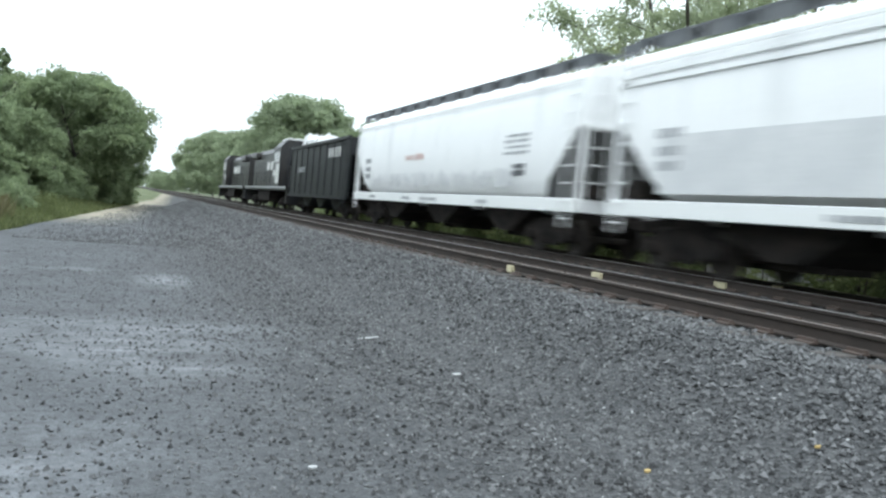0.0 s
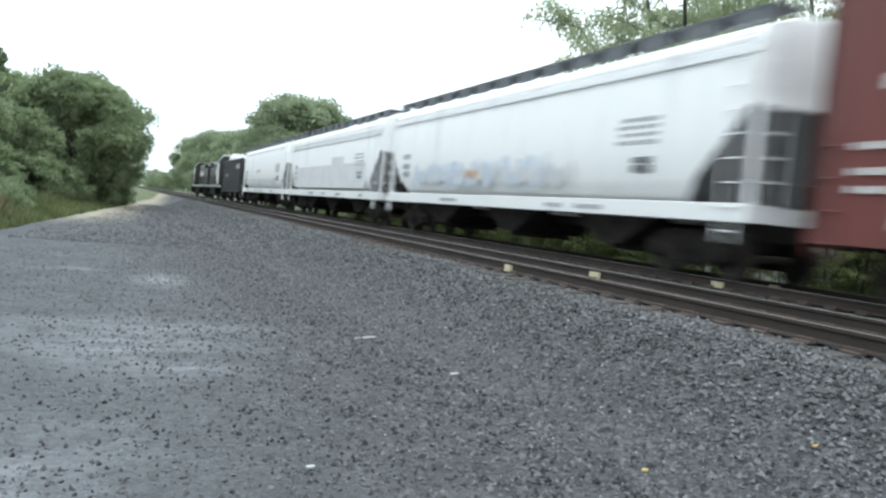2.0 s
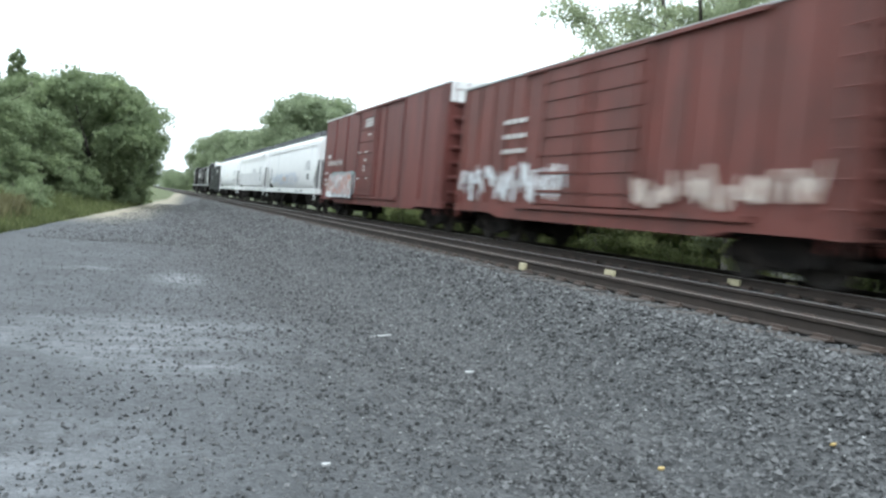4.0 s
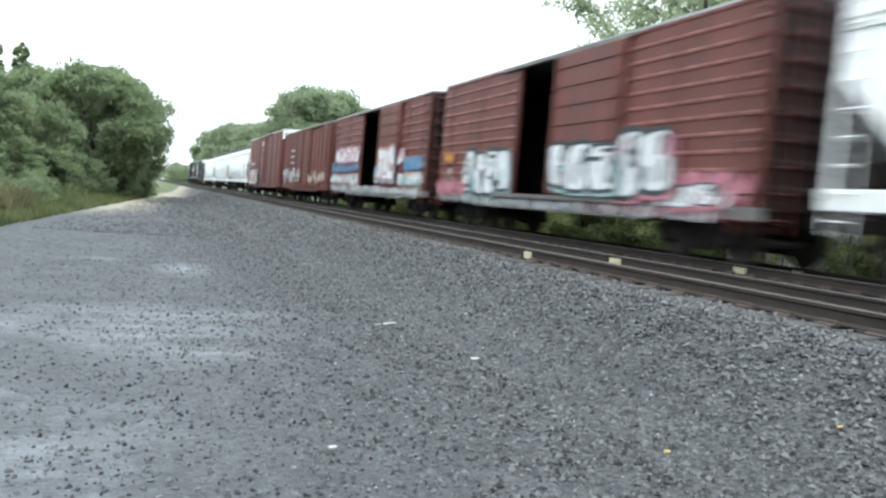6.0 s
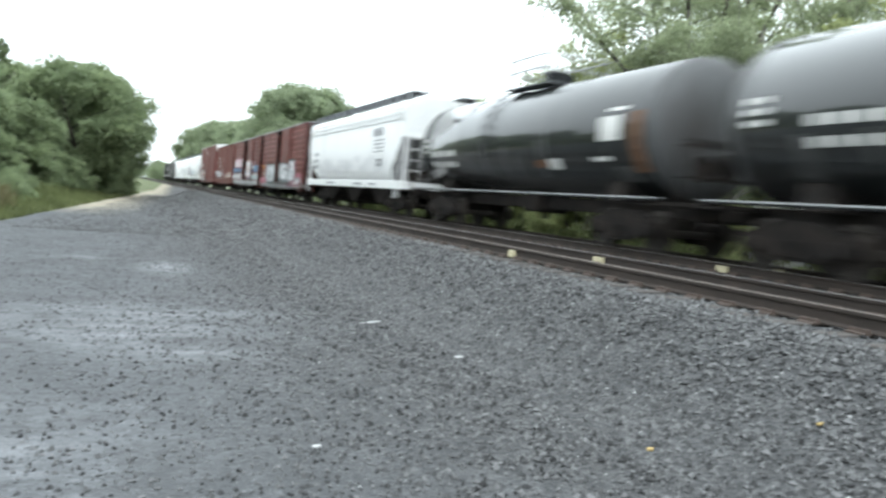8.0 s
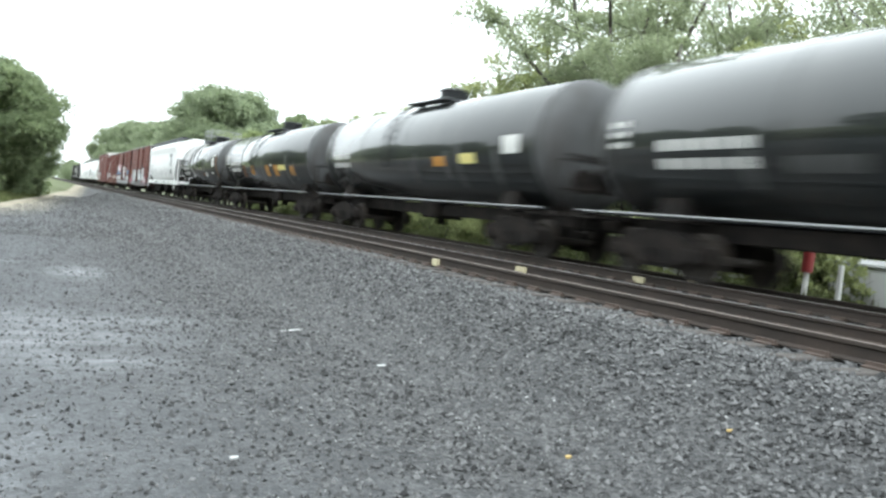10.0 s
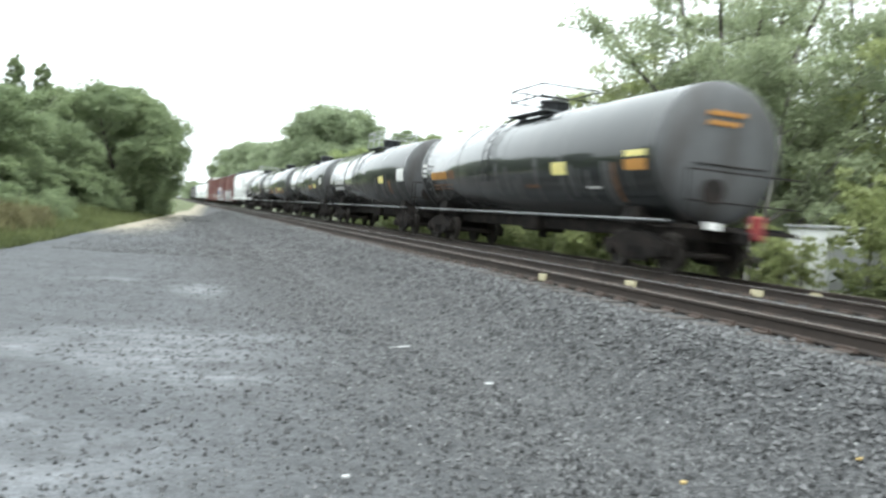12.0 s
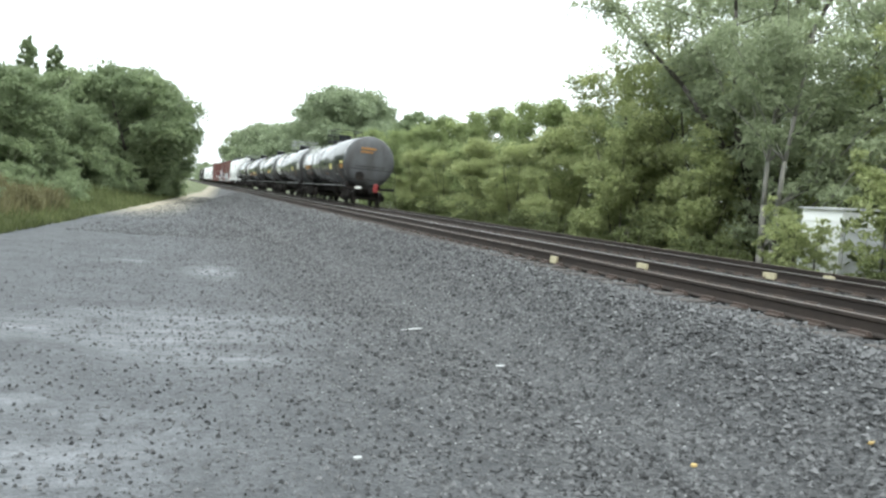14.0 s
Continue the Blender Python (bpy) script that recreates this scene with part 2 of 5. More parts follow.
def ground_material():
    m, n, l, b = node_mat("gravel_ground")
    tc = n.new("ShaderNodeTexCoord")
    sep = n.new("ShaderNodeSeparateXYZ")
    l.new(tc.outputs["Object"], sep.inputs[0])

    def math(op, a, c):
        x = n.new("ShaderNodeMath")
        x.operation = op
        for i, v in enumerate((a, c)):
            if isinstance(v, (int, float)):
                x.inputs[i].default_value = v
            else:
                l.new(v, x.inputs[i])
        return x.outputs[0]

    def ramp(v, lo, hi):
        x = n.new("ShaderNodeMapRange")
        x.inputs[1].default_value, x.inputs[2].default_value = lo, hi
        l.new(v, x.inputs[0])
        return x.outputs[0]

    # stones of two sizes
    vor = n.new("ShaderNodeTexVoronoi")
    vor.inputs["Scale"].default_value = 26
    l.new(tc.outputs["Object"], vor.inputs["Vector"])
    vor2 = n.new("ShaderNodeTexVoronoi")
    vor2.inputs["Scale"].default_value = 60
    l.new(tc.outputs["Object"], vor2.inputs["Vector"])
    bw = n.new("ShaderNodeRGBToBW")
    l.new(vor.outputs["Color"], bw.inputs[0])
    bw2 = n.new("ShaderNodeRGBToBW")
    l.new(vor2.outputs["Color"], bw2.inputs[0])
    coarse = mixer(n, l, (0.0105, 0.0108, 0.0112), (0.128, 0.1295, 0.1315), bw.outputs[0])
    speck = noise_fac(n, l, 22.0, 0.3, 0.72, 6.0, rough=0.8)
    fine = mixer(n, l, (0.034, 0.037, 0.04), (0.175, 0.184, 0.196), bw2.outputs[0])
    fine = mixer(n, l, fine, (0.085, 0.09, 0.096), speck)
    patch = noise_fac(n, l, 0.45, 0.3, 0.7, 5.0)
    wide = ramp(math("ADD", sep.outputs[0], math("MULTIPLY", patch, 1.6)), 0.6, 3.4)
    c = mixer(n, l, fine, coarse, wide)
    # damp, smooth patches on the trodden part, their sky sheen coloured in pale
    damp = noise_fac(n, l, 1.5, 0.3, 0.68, 7.0, (0.55, 1.9, 1), rough=0.75)
    trod = None
    for cx, cy, rx, ry in ((-0.65, 15.2, 0.55, 0.35), (0.73, 14.2, 0.5, 1.2), (0.35, 9.3, 1.5, 0.75), (0.1, 8.2, 1.3, 1.1), (0.5, 7.2, 0.8, 0.7), (-1.3, 8.6, 0.9, 0.8), (-0.8, 4.4, 1.2, 1.3), (-1.3, 6.0, 0.7, 0.8)):
        off, fit = n.new("ShaderNodeVectorMath"), n.new("ShaderNodeVectorMath")
        off.operation, fit.operation = "SUBTRACT", "MULTIPLY"
        off.inputs[1].default_value, fit.inputs[1].default_value = (cx, cy, 0), (1 / rx, 1 / ry, 0)
        size = n.new("ShaderNodeVectorMath")
        size.operation = "LENGTH"
        l.new(tc.outputs["Object"], off.inputs[0])
        l.new(off.outputs[0], fit.inputs[0])
        l.new(fit.outputs[0], size.inputs[0])
        spot = ramp(size.outputs["Value"], 1.25, 0.25)
        trod = spot if trod is None else math("MAXIMUM", trod, spot)
    wet_sheen = math("MULTIPLY", damp, trod)
    c = mixer(n, l, c, (0.26, 0.275, 0.295), math("MULTIPLY", wet_sheen, 0.75))
    # mottling of a hand's width and less
    c = mixer(n, l, c, (0.048, 0.05, 0.053), math("MULTIPLY", noise_fac(n, l, 13.0, 0.5, 0.68, 5.0, (0.7, 1.2, 1), rough=0.7), 0.55))
    c = mixer(n, l, c, (0.25, 0.262, 0.276), math("MULTIPLY", noise_fac(n, l, 17.0, 0.56, 0.72, 5.0, (1, 0.8, 1), rough=0.75), 0.5))
    c = mixer(n, l, c, (0.035, 0.037, 0.039), math("MULTIPLY", noise_fac(n, l, 1.6, 0.46, 0.7, 7.0, rough=0.75), 0.7))
    c = mixer(n, l, c, (0.028, 0.03, 0.032), math("MULTIPLY", noise_fac(n, l, 9.0, 0.56, 0.66, 4.0, (0.6, 1, 1)), 0.45))
    c = mixer(n, l, c, (0.30, 0.31, 0.32), math("MULTIPLY", noise_fac(n, l, 31.0, 0.68, 0.74, 2.0), 0.7))
    c = mixer(n, l, c, (0.045, 0.047, 0.05), math("MULTIPLY", noise_fac(n, l, 1.4, 0.42, 0.72, 8.0, (1.6, 0.22, 1), rough=0.8), 0.5))
    # verge: sandy edge, then grassy soil
    edge = math("SUBTRACT", sep.outputs[0], math("ADD", math("MULTIPLY", sep.outputs[1], 0.0825), -5.0))
    edge = math("ADD", edge, math("MULTIPLY", math("SUBTRACT", noise_fac(n, l, 0.8, 0.2, 0.8), 0.5), 1.2))
    far = ramp(sep.outputs[1], 30.0, 40.0)
    sand = math("MULTIPLY", math("SUBTRACT", 1.0, ramp(edge, 0.8, 2.6)), far)
    c = mixer(n, l, c, (0.36, 0.32, 0.24), math("MULTIPLY", sand, 0.85))
    c = mixer(n, l, c, (0.10, 0.12, 0.05), math("SUBTRACT", 1.0, ramp(edge, -0.45, 0.05)))
    c = mixer(n, l, c, (0.06, 0.07, 0.03), ramp(sep.outputs[0], 13.2, 14.2))
    l.new(c, b.inputs["Base Color"])
    l.new(math("SUBTRACT", 0.9, math("MULTIPLY", wet_sheen, 0.45)), b.inputs["Roughness"])
    h = math("ADD", math("MULTIPLY", vor.outputs["Distance"], wide), math("MULTIPLY", vor2.outputs["Distance"], 0.5))
    bumped(n, l, b, h, 0.9, 0.025)
    return m


GROUND = ground_material()
_m, _n, _l, _b = node_mat("crushed_stone")
_info = _n.new("ShaderNodeNewGeometry")
_l.new(mixer(_n, _l, (0.017, 0.0173, 0.0177), (0.182, 0.184, 0.187), _info.outputs["Random Per Island"]), _b.inputs["Base Color"])
_b.inputs["Roughness"].default_value = 0.85
bumped(_n, _l, _b, noise_fac(_n, _l, 40.0, 0.3, 0.7), 0.5, 0.01)
STONE = _m
PALE = weathered("pale_litter", (0.42, 0.43, 0.43), (0.25, 0.25, 0.24), 0.7, 0.7)
OCHRE = weathered("dry_leaf", (0.45, 0.33, 0.13), (0.3, 0.2, 0.1), 0.5, 0.8)

# ---- mesh helpers ----


def part(name, bm, material, parent=None, label="", smooth=False):
    me = bpy.data.meshes.new(name)
    if smooth:
        for fc in bm.faces:
            fc.smooth = True
    bm.to_mesh(me)
    bm.free()
    me.materials.append(material)
    ob = new(name, me)
    ob.parent = parent
    if label:
        ob["label"] = label
    return ob


def pieces(name, bm, material, parent, label=""):
    """Every separate piece of bm as a part of its own."""
    bm.verts.index_update()
    left = set(bm.verts)
    while left:
        todo = [next(iter(left))]
        left.discard(todo[0])
        got = []
        while todo:
            v = todo.pop()
            got.append(v)
            for e in v.link_edges:
                o = e.other_vert(v)
                if o in left:
                    left.discard(o)
                    todo.append(o)
        got.sort(key=lambda v: v.index)
        at = {v: i for i, v in enumerate(got)}
        faces = {fc for v in got for fc in v.link_faces}
        ob = soup(name, [tuple(v.co) for v in got], [[at[v] for v in fc.verts] for fc in sorted(faces, key=lambda fc: min(v.index for v in fc.verts))], material, parent)
        if label:
            ob["label"] = label
    bm.free()


def share(name, ob, parent, m=None):
    """Another part on the mesh of ob."""
    o = new(name, ob.data)
    o.parent = parent
    if m is not None:
        o.matrix_basis = m
    return o


def thing(name, label, category, group="", kind=""):
    return tagged(new(name), label, category, group, kind)


def box(bm, x0, x1, y0, y1, z0, z1, bevel=0.0):
    v = [bm.verts.new(p) for p in ((x0, y0, z0), (x1, y0, z0), (x1, y1, z0), (x0, y1, z0), (x0, y0, z1), (x1, y0, z1), (x1, y1, z1), (x0, y1, z1))]
    fs = [bm.faces.new([v[i] for i in q]) for q in ((3, 2, 1, 0), (4, 5, 6, 7), (0, 1, 5, 4), (1, 2, 6, 5), (2, 3, 7, 6), (3, 0, 4, 7))]
    if bevel:
        edges = list({e for fc in fs for e in fc.edges})
        bmesh.ops.bevel(bm, geom=edges, offset=bevel, segments=1, affect="EDGES")
    return bm


def prism(bm, outline, a0, a1, axis="x"):
    """An outline extruded along an axis: (y, z) along x, (x, z) along y, (x, y) along z."""
    def at(p, a):
        return {"x": (a, p[0], p[1]), "y": (p[0], a, p[1]), "z": (p[0], p[1], a)}[axis]
    lo = [bm.verts.new(at(p, a0)) for p in outline]
    hi = [bm.verts.new(at(p, a1)) for p in outline]
    k = len(outline)
    bm.faces.new(lo[::-1])
    bm.faces.new(hi)
    for i in range(k):
        bm.faces.new((lo[i], lo[(i + 1) % k], hi[(i + 1) % k], hi[i]))
    bmesh.ops.recalc_face_normals(bm, faces=bm.faces)
    return bm


def tube(bm, p, q, r, seg=6, r2=None):
    p, q = Vector(p), Vector(q)
    d = q - p
    s = d.to_track_quat("Z", "Y")
    rings = []
    for base, rad in ((p, r), (q, r if r2 is None else r2)):
        rings.append([bm.verts.new(base + s @ Vector((rad * math.cos(2 * math.pi * i / seg), rad * math.sin(2 * math.pi * i / seg), 0))) for i in range(seg)])
    for i in range(seg):
        j = (i + 1) % seg
        bm.faces.new((rings[0][i], rings[0][j], rings[1][j], rings[1][i]))
    bm.faces.new(rings[0][::-1])
    bm.faces.new(rings[1])
    return bm


def lathe(bm, profile, axis="y", seg=32, centre=(0, 0, 0)):
    """Rings of (place along the axis, radius)."""
    c = Vector(centre)
    rings = []
    for a, r in profile:
        ring = []
        for i in range(seg):
            t = 2 * math.pi * i / seg
            u, w = r * math.cos(t), r * math.sin(t)
            ring.append(bm.verts.new(c + Vector({"y": (u, a, w), "x": (a, u, w), "z": (u, w, a)}[axis])))
        rings.append(ring)
    for a, b in zip(rings, rings[1:]):
        for i in range(seg):
            j = (i + 1) % seg
            bm.faces.new((a[i], a[j], b[j], b[i]))
    bm.faces.new(rings[0][::-1])
    bm.faces.new(rings[-1])
    bmesh.ops.recalc_face_normals(bm, faces=bm.faces)
    return bm


def B():
    return bmesh.new()


def soup(name, verts, faces, material, parent=None):
    me = bpy.data.meshes.new(name)
    me.from_pydata(verts, [], faces)
    me.materials.append(material)
    ob = new(name, me)
    ob.parent = parent
    return ob


# ---- the ground ----
RAIL_A, GAUGE, SPACING = 6.068, 1.505, 3.975
TRACK_NEAR, TRACK_FAR = RAIL_A + GAUGE / 2, RAIL_A + GAUGE / 2 + SPACING


def ease(x, a, b):
    u = min(1.0, max(0.0, (x - a) / (b - a)))
    return u * u * (3 - 2 * u)


def verge_x(y):
    return -5.0 + 0.0825 * min(y, 90)


def ground_z(x, y):
    z = -0.87 + 0.665 * ease(x, 3.2, 5.25) - 0.75 * ease(x, 12.7, 15.0)
    if y < 150:
        v = x - verge_x(y)
        z += 0.25 * ease(-v, 0.0, 3.0)
        z += 0.012 * noise.noise((x * 2.3, y * 2.3, 0)) + 0.035 * noise.noise((x * 0.4, y * 0.3, 3))
    return z


def build_ground():
    xs = [-3000, -1200, -500, -200, -90, -45, -28, -20, -16, -13] + list(np.arange(-11, 16.01, 0.3)) + [17, 19, 22, 26, 32, 45, 70, 120, 300, 800, 3000]
    ys = [-3000, -800, -200, -60, -25, -12, -6] + list(np.arange(-3, 24, 0.3)) + list(np.arange(24, 60, 0.8)) + list(np.arange(60, 150, 4)) + [150, 200, 300, 500, 900, 1800, 4500]
    verts = [(x, y, ground_z(x, y)) for y in ys for x in xs]
    w = len(xs)
    faces = [(j * w + i, j * w + i + 1, (j + 1) * w + i + 1, (j + 1) * w + i) for j in range(len(ys) - 1) for i in range(w - 1)]
    g = soup("ground", verts, faces, GROUND)
    for p in g.data.polygons:
        p.use_smooth = True
    tagged(g, "grey gravel ground beside the tracks with a grassy verge", "ground", kind="structure")


build_ground()


def stones(name, count, place, lo, hi, material, label, seed, flat=0.6):
    """Loose crushed stone as one heap of small uneven pieces."""
    rng = np.random.default_rng(seed)
    base = np.array([(1, 0, 0), (-1, 0, 0), (0, 1, 0), (0, -1, 0), (0, 0, 1), (0, 0, -1)], float)
    tri = np.array([(0, 2, 4), (2, 1, 4), (1, 3, 4), (3, 0, 4), (2, 0, 5), (1, 2, 5), (3, 1, 5), (0, 3, 5)])
    V, F = [], []
    for k in range(count):
        x, y = place(rng)
        s = (lo + (hi - lo) * rng.random() ** 2) * (0.68 + 0.32 * ease(x, 0.3, 3.2))
        a = rng.random() * 6.283
        c, sn = math.cos(a), math.sin(a)
        p = base * (s * (0.45 + 0.9 * rng.random((6, 1)))) * np.array([1, 0.75, flat])
        p = p @ np.array([[c, sn, 0], [-sn, c, 0.25], [0, 0, 1]])
        V.append(p + np.array([x, y, ground_z(x, y) + 0.25 * s]))
        F.append(tri + 6 * k)
    ob = soup(name, np.concatenate(V).tolist(), np.concatenate(F).tolist(), material)
    return tagged(ob, label, "gravel", kind="stuff")


def near_place(rng):
    y = 2.2 + 26 * rng.random() ** 1.9 - 1.6 * rng.random() ** 2
    if rng.random() < 0.1:
        y = 2.5 - 6 * rng.random()
    x = -3.5 + 9.0 * rng.random() ** 0.42
    return x + 0.12 * y * (rng.random() - 0.4), y


def bed_place(rng):
    y = -2 + 62 * rng.random() ** 1.6
    return 4.2 + 8.9 * rng.random(), y


stones("gravel", 84000, near_place, 0.007, 0.034, STONE, "loose grey crushed stone strewn over the ground", 5, 0.85)


def strewn_place(rng):
    y = 2.6 + 17 * rng.random() ** 1.5
    return -2.2 - 0.1 * y + (6.2 + 0.1 * y) * rng.random() ** 0.85, y


def bank_place(rng):
    y = 3.0 + 9 * rng.random() ** 1.3
    return 1.0 + 4.6 * rng.random() ** 0.7, y


stones("gravel", 1200, strewn_place, 0.01, 0.036, DARK_STONE, "scattered dark stones on the trodden gravel", 15, 0.55)
stones("gravel", 420, bank_place, 0.007, 0.02, PALE, "few pale chips among the grey stones", 16, 0.7)


def far_place(rng):
    y = 22 + 50 * rng.random() ** 1.7
    return verge_x(y) + 0.6 + (5.6 - verge_x(y)) * rng.random() ** 0.8, y


stones("gravel", 30000, far_place, 0.015, 0.06, STONE, "coarse grey crushed stone farther along the ground", 8)
stones("ballast", 26000, bed_place, 0.02, 0.05, STONE, "grey track ballast between and beside the ties", 6, 0.8)


def litter(name, x, y, sx, sy, mat, label, rz=0):
    bm = B()
    rng = random.Random(int(x * 100 + y))
    pts = [(sx * (0.75 + 0.5 * rng.random()) * math.cos(a), sy * (0.75 + 0.5 * rng.random()) * math.sin(a)) for a in (i * 0.785 for i in range(8))]
    prism(bm, pts, 0, 0.012, "z")
    ob = part(name, bm, mat)
    ob.matrix_basis = pose(x, y, ground_z(x, y) + 0.012, 4, -5, rz)
    tagged(ob, label, "litter")


litter("paper_scrap", 1.13, 4.47, 0.03, 0.022, PALE, "small white scrap lying on the gravel")
litter("pale_stick", 2.76, 8.84, 0.17, 0.022, PALE, "pale splintered wood lying on the gravel", 8)
litter("pale_stick", 6.0, 25.2, 0.42, 0.06, PALE, "pale splintered wood lying on the gravel", 20)
litter("dry_leaf", 3.27, 4.17, 0.022, 0.016, OCHRE, "yellow brown dry leaf lying on the gravel")
litter("dry_leaf", 4.16, 3.66, 0.026, 0.012, OCHRE, "yellow brown dry leaf lying on the gravel")
litter("paper_scrap", 3.13, 7.04, 0.05, 0.03, PALE, "small white scrap lying on the gravel")

# ---- the tracks ----


def rail_outline(x):
    h, w = 0.17, 0.07
    return [(x - w, -h), (x + w, -h), (x + w, -h + 0.012), (x + 0.012, -h + 0.035), (x + 0.012, -0.045), (x + 0.036, -0.035), (x + 0.036, -0.004),
            (x - 0.036, -0.004), (x - 0.036, -0.035), (x - 0.012, -0.045), (x - 0.012, -h + 0.035), (x - w, -h + 0.012)]


def build_track(name, centre, label, tops):
    t = thing(name, label, "railway track", kind="structure")
    t.location = (centre, 0, 0)
    for sx, top in zip((-1, 1), tops):
        x = sx * GAUGE / 2
        r = part("rail", prism(B(), rail_outline(x), -40, 700, "y"), RUST, t)
        part("rail_head", box(B(), x - 0.034, x + 0.034, -40, 700, -0.004, 0.0), top, r, "worn running surface")
    rng = random.Random(len(name))
    tie = part("tie", box(B(), -1.3, 1.3, -0.115, 0.115, -0.36, -0.176, 0.012), TIE, t)
    tie.matrix_basis = pose(0, -8, 0)
    pl = B()
    prism(pl, [(-0.17, -0.18), (0.17, -0.18), (0.17, -0.166), (0.13, -0.16), (0.13, -0.13), (0.09, -0.13), (0.09, -0.158), (-0.09, -0.158), (-0.09, -0.13), (-0.13, -0.13), (-0.13, -0.16), (-0.17, -0.166)], -0.1, 0.1, "y")
    plate = part("tie_plate", pl, PLATE, t)
    plate.matrix_basis = pose(-GAUGE / 2, -8, 0)
    share("tie_plate", plate, t, pose(GAUGE / 2, -8, 0))
    for k in range(1, 230):
        y = -8 + 0.54 * k
        m = pose(rng.uniform(-0.05, 0.05), y + rng.uniform(-0.03, 0.03), rng.uniform(-0.012, 0.0), 0, 0, rng.uniform(-0.8, 0.8))
        share("tie", tie, t, m)
        if k < 110:
            for sx in (-1, 1):
                share("tie_plate", plate, t, pose(sx * GAUGE / 2, y, 0))
    bm = B()
    for k in range(230, 700):
        y = -8 + 0.54 * k
        box(bm, -1.3, 1.3, y - 0.115, y + 0.115, -0.36, -0.176)
    tagged(part("tie_row", bm, TIE, t), kind="stuff")
    return t


track_near = build_track("track_1", TRACK_NEAR, "rusty rails on old wooden ties in grey ballast", (DULL_TOP, RAIL_TOP))
track_far = build_track("track_2", TRACK_FAR, "rails on old wooden ties under the passing train", (RAIL_TOP, DULL_TOP))
for tr, sx, y, w in ((track_near, -1, 11.77, 0.1), (track_near, 1, 11.48, 0.14), (track_far, -1, 11.28, 0.15), (track_far, 1, 11.45, 0.12)):
    bm = B()
    x = sx * GAUGE / 2
    box(bm, x - 0.075, x - 0.014, y - w, y + w, -0.168, -0.05, 0.008)
    part("painted_joint", bm, YELLOW, tr, "joint bar splashed with pale yellow paint")

# ---- the train: each car's own space has its middle over the track at rail height, forwards along y ----
WHEELSETS = []
PROTO = {}


def truck(car, y):
    """A two-axle truck: bolster with side frames, springs and turning wheelsets."""
    if not PROTO:
        bm = B()
        box(bm, -1.05, 1.05, -0.2, 0.2, 0.45, 0.72, 0.02)
        box(bm, -0.3, 0.3, -0.3, 0.3, 0.72, 0.86)
        PROTO["bolster"] = part("truck", bm, IRON, car)
        bm = B()
        prism(bm, [(-1.2, 0.36), (-1.2, 0.6), (-0.95, 0.68), (-0.42, 0.84), (0.42, 0.84), (0.95, 0.68), (1.2, 0.6), (1.2, 0.36), (0.72, 0.4), (0.4, 0.2), (-0.4, 0.2), (-0.72, 0.4)], -0.07, 0.07, "x")
        for sy in (-0.9, 0.9):
            lathe(bm, [(-0.16, 0.11), (-0.16, 0.13), (-0.04, 0.15), (0.05, 0.15)], "x", 10, (0, sy, 0.42))
        for sy in (-0.2, 0.0, 0.2):
            tube(bm, (-0.08, sy, 0.27), (-0.08, sy, 0.52), 0.07, 8)
        PROTO["side"] = part("side_frame", bm, IRON, PROTO["bolster"])
        bm = B()
        tube(bm, (-0.9, 0, 0), (0.9, 0, 0), 0.08, 10)
        for sx in (-1, 1):
            c = sx * 0.7525
            lathe(bm, [(c - sx * 0.07, 0.45), (c - sx * 0.045, 0.45), (c - sx * 0.04, 0.42), (c + sx * 0.07, 0.415), (c + sx * 0.07, 0.34), (c + sx * 0.02, 0.31), (c + sx * 0.02, 0.16), (c + sx * 0.07, 0.13), (c + sx * 0.09, 0.08)], "x", 24)
            for k in range(4):
                a = k * 1.571 + 0.5
                box(bm, c + sx * 0.02 - 0.012, c + sx * 0.02 + 0.012, 0.22 * math.cos(a) - 0.03, 0.22 * math.cos(a) + 0.03, 0.22 * math.sin(a) - 0.03, 0.22 * math.sin(a) + 0.03)
        PROTO["wheels"] = part("wheelset", bm, WHEEL, PROTO["bolster"])
        b = PROTO["bolster"]
    else:
        b = share("truck", PROTO["bolster"], car)
        share("side_frame", PROTO["side"], b)
        share("wheelset", PROTO["wheels"], b)
    b.matrix_basis = pose(0, y, 0)
    kids = [c for c in b.children]
    side = [c for c in kids if c.name.startswith("side")][0]
    axle = [c for c in kids if c.name.startswith("wheel")][0]
    side.matrix_basis = pose(-0.98, 0, 0)
    share("side_frame", PROTO["side"], b, pose(0.98, 0, 0, 0, 0, 180))
    axle.matrix_basis = pose(0, 0.9, 0.42)
    other = share("wheelset", PROTO["wheels"], b, pose(0, -0.9, 0.42))
    WHEELSETS.append((axle, other))


def coupler(car, y, s):
    bm = B()
    box(bm, -0.07, 0.07, min(y, y - s * 1.1), max(y, y - s * 1.1), 0.75, 0.92, 0.02)
    box(bm, -0.14, 0.14, min(y, y - s * 0.28), max(y, y - s * 0.28), 0.7, 0.98, 0.05)
    tube(bm, (0.25, y - s * 0.55, 0.75), (0.16, y - s * 0.02, 0.45), 0.03)
    part("coupler", bm, IRON, car)


def ladder(name, car, x, y0, y1, z0, z1, rungs, mat, face="side", r=0.016):
    """Two stiles and rungs on the side (along y) or on the end (along x)."""
    bm = B()
    def at(u, z):
        return (x, u, z) if face == "side" else (u, x, z)
    for u in (y0, y1):
        tube(bm, at(u, z0), at(u, z1), r)
    for k in range(rungs):
        z = z0 + (z1 - z0) * (k + 0.5) / rungs
        tube(bm, at(y0, z), at(y1, z), r)
    return part(name, bm, mat, car)


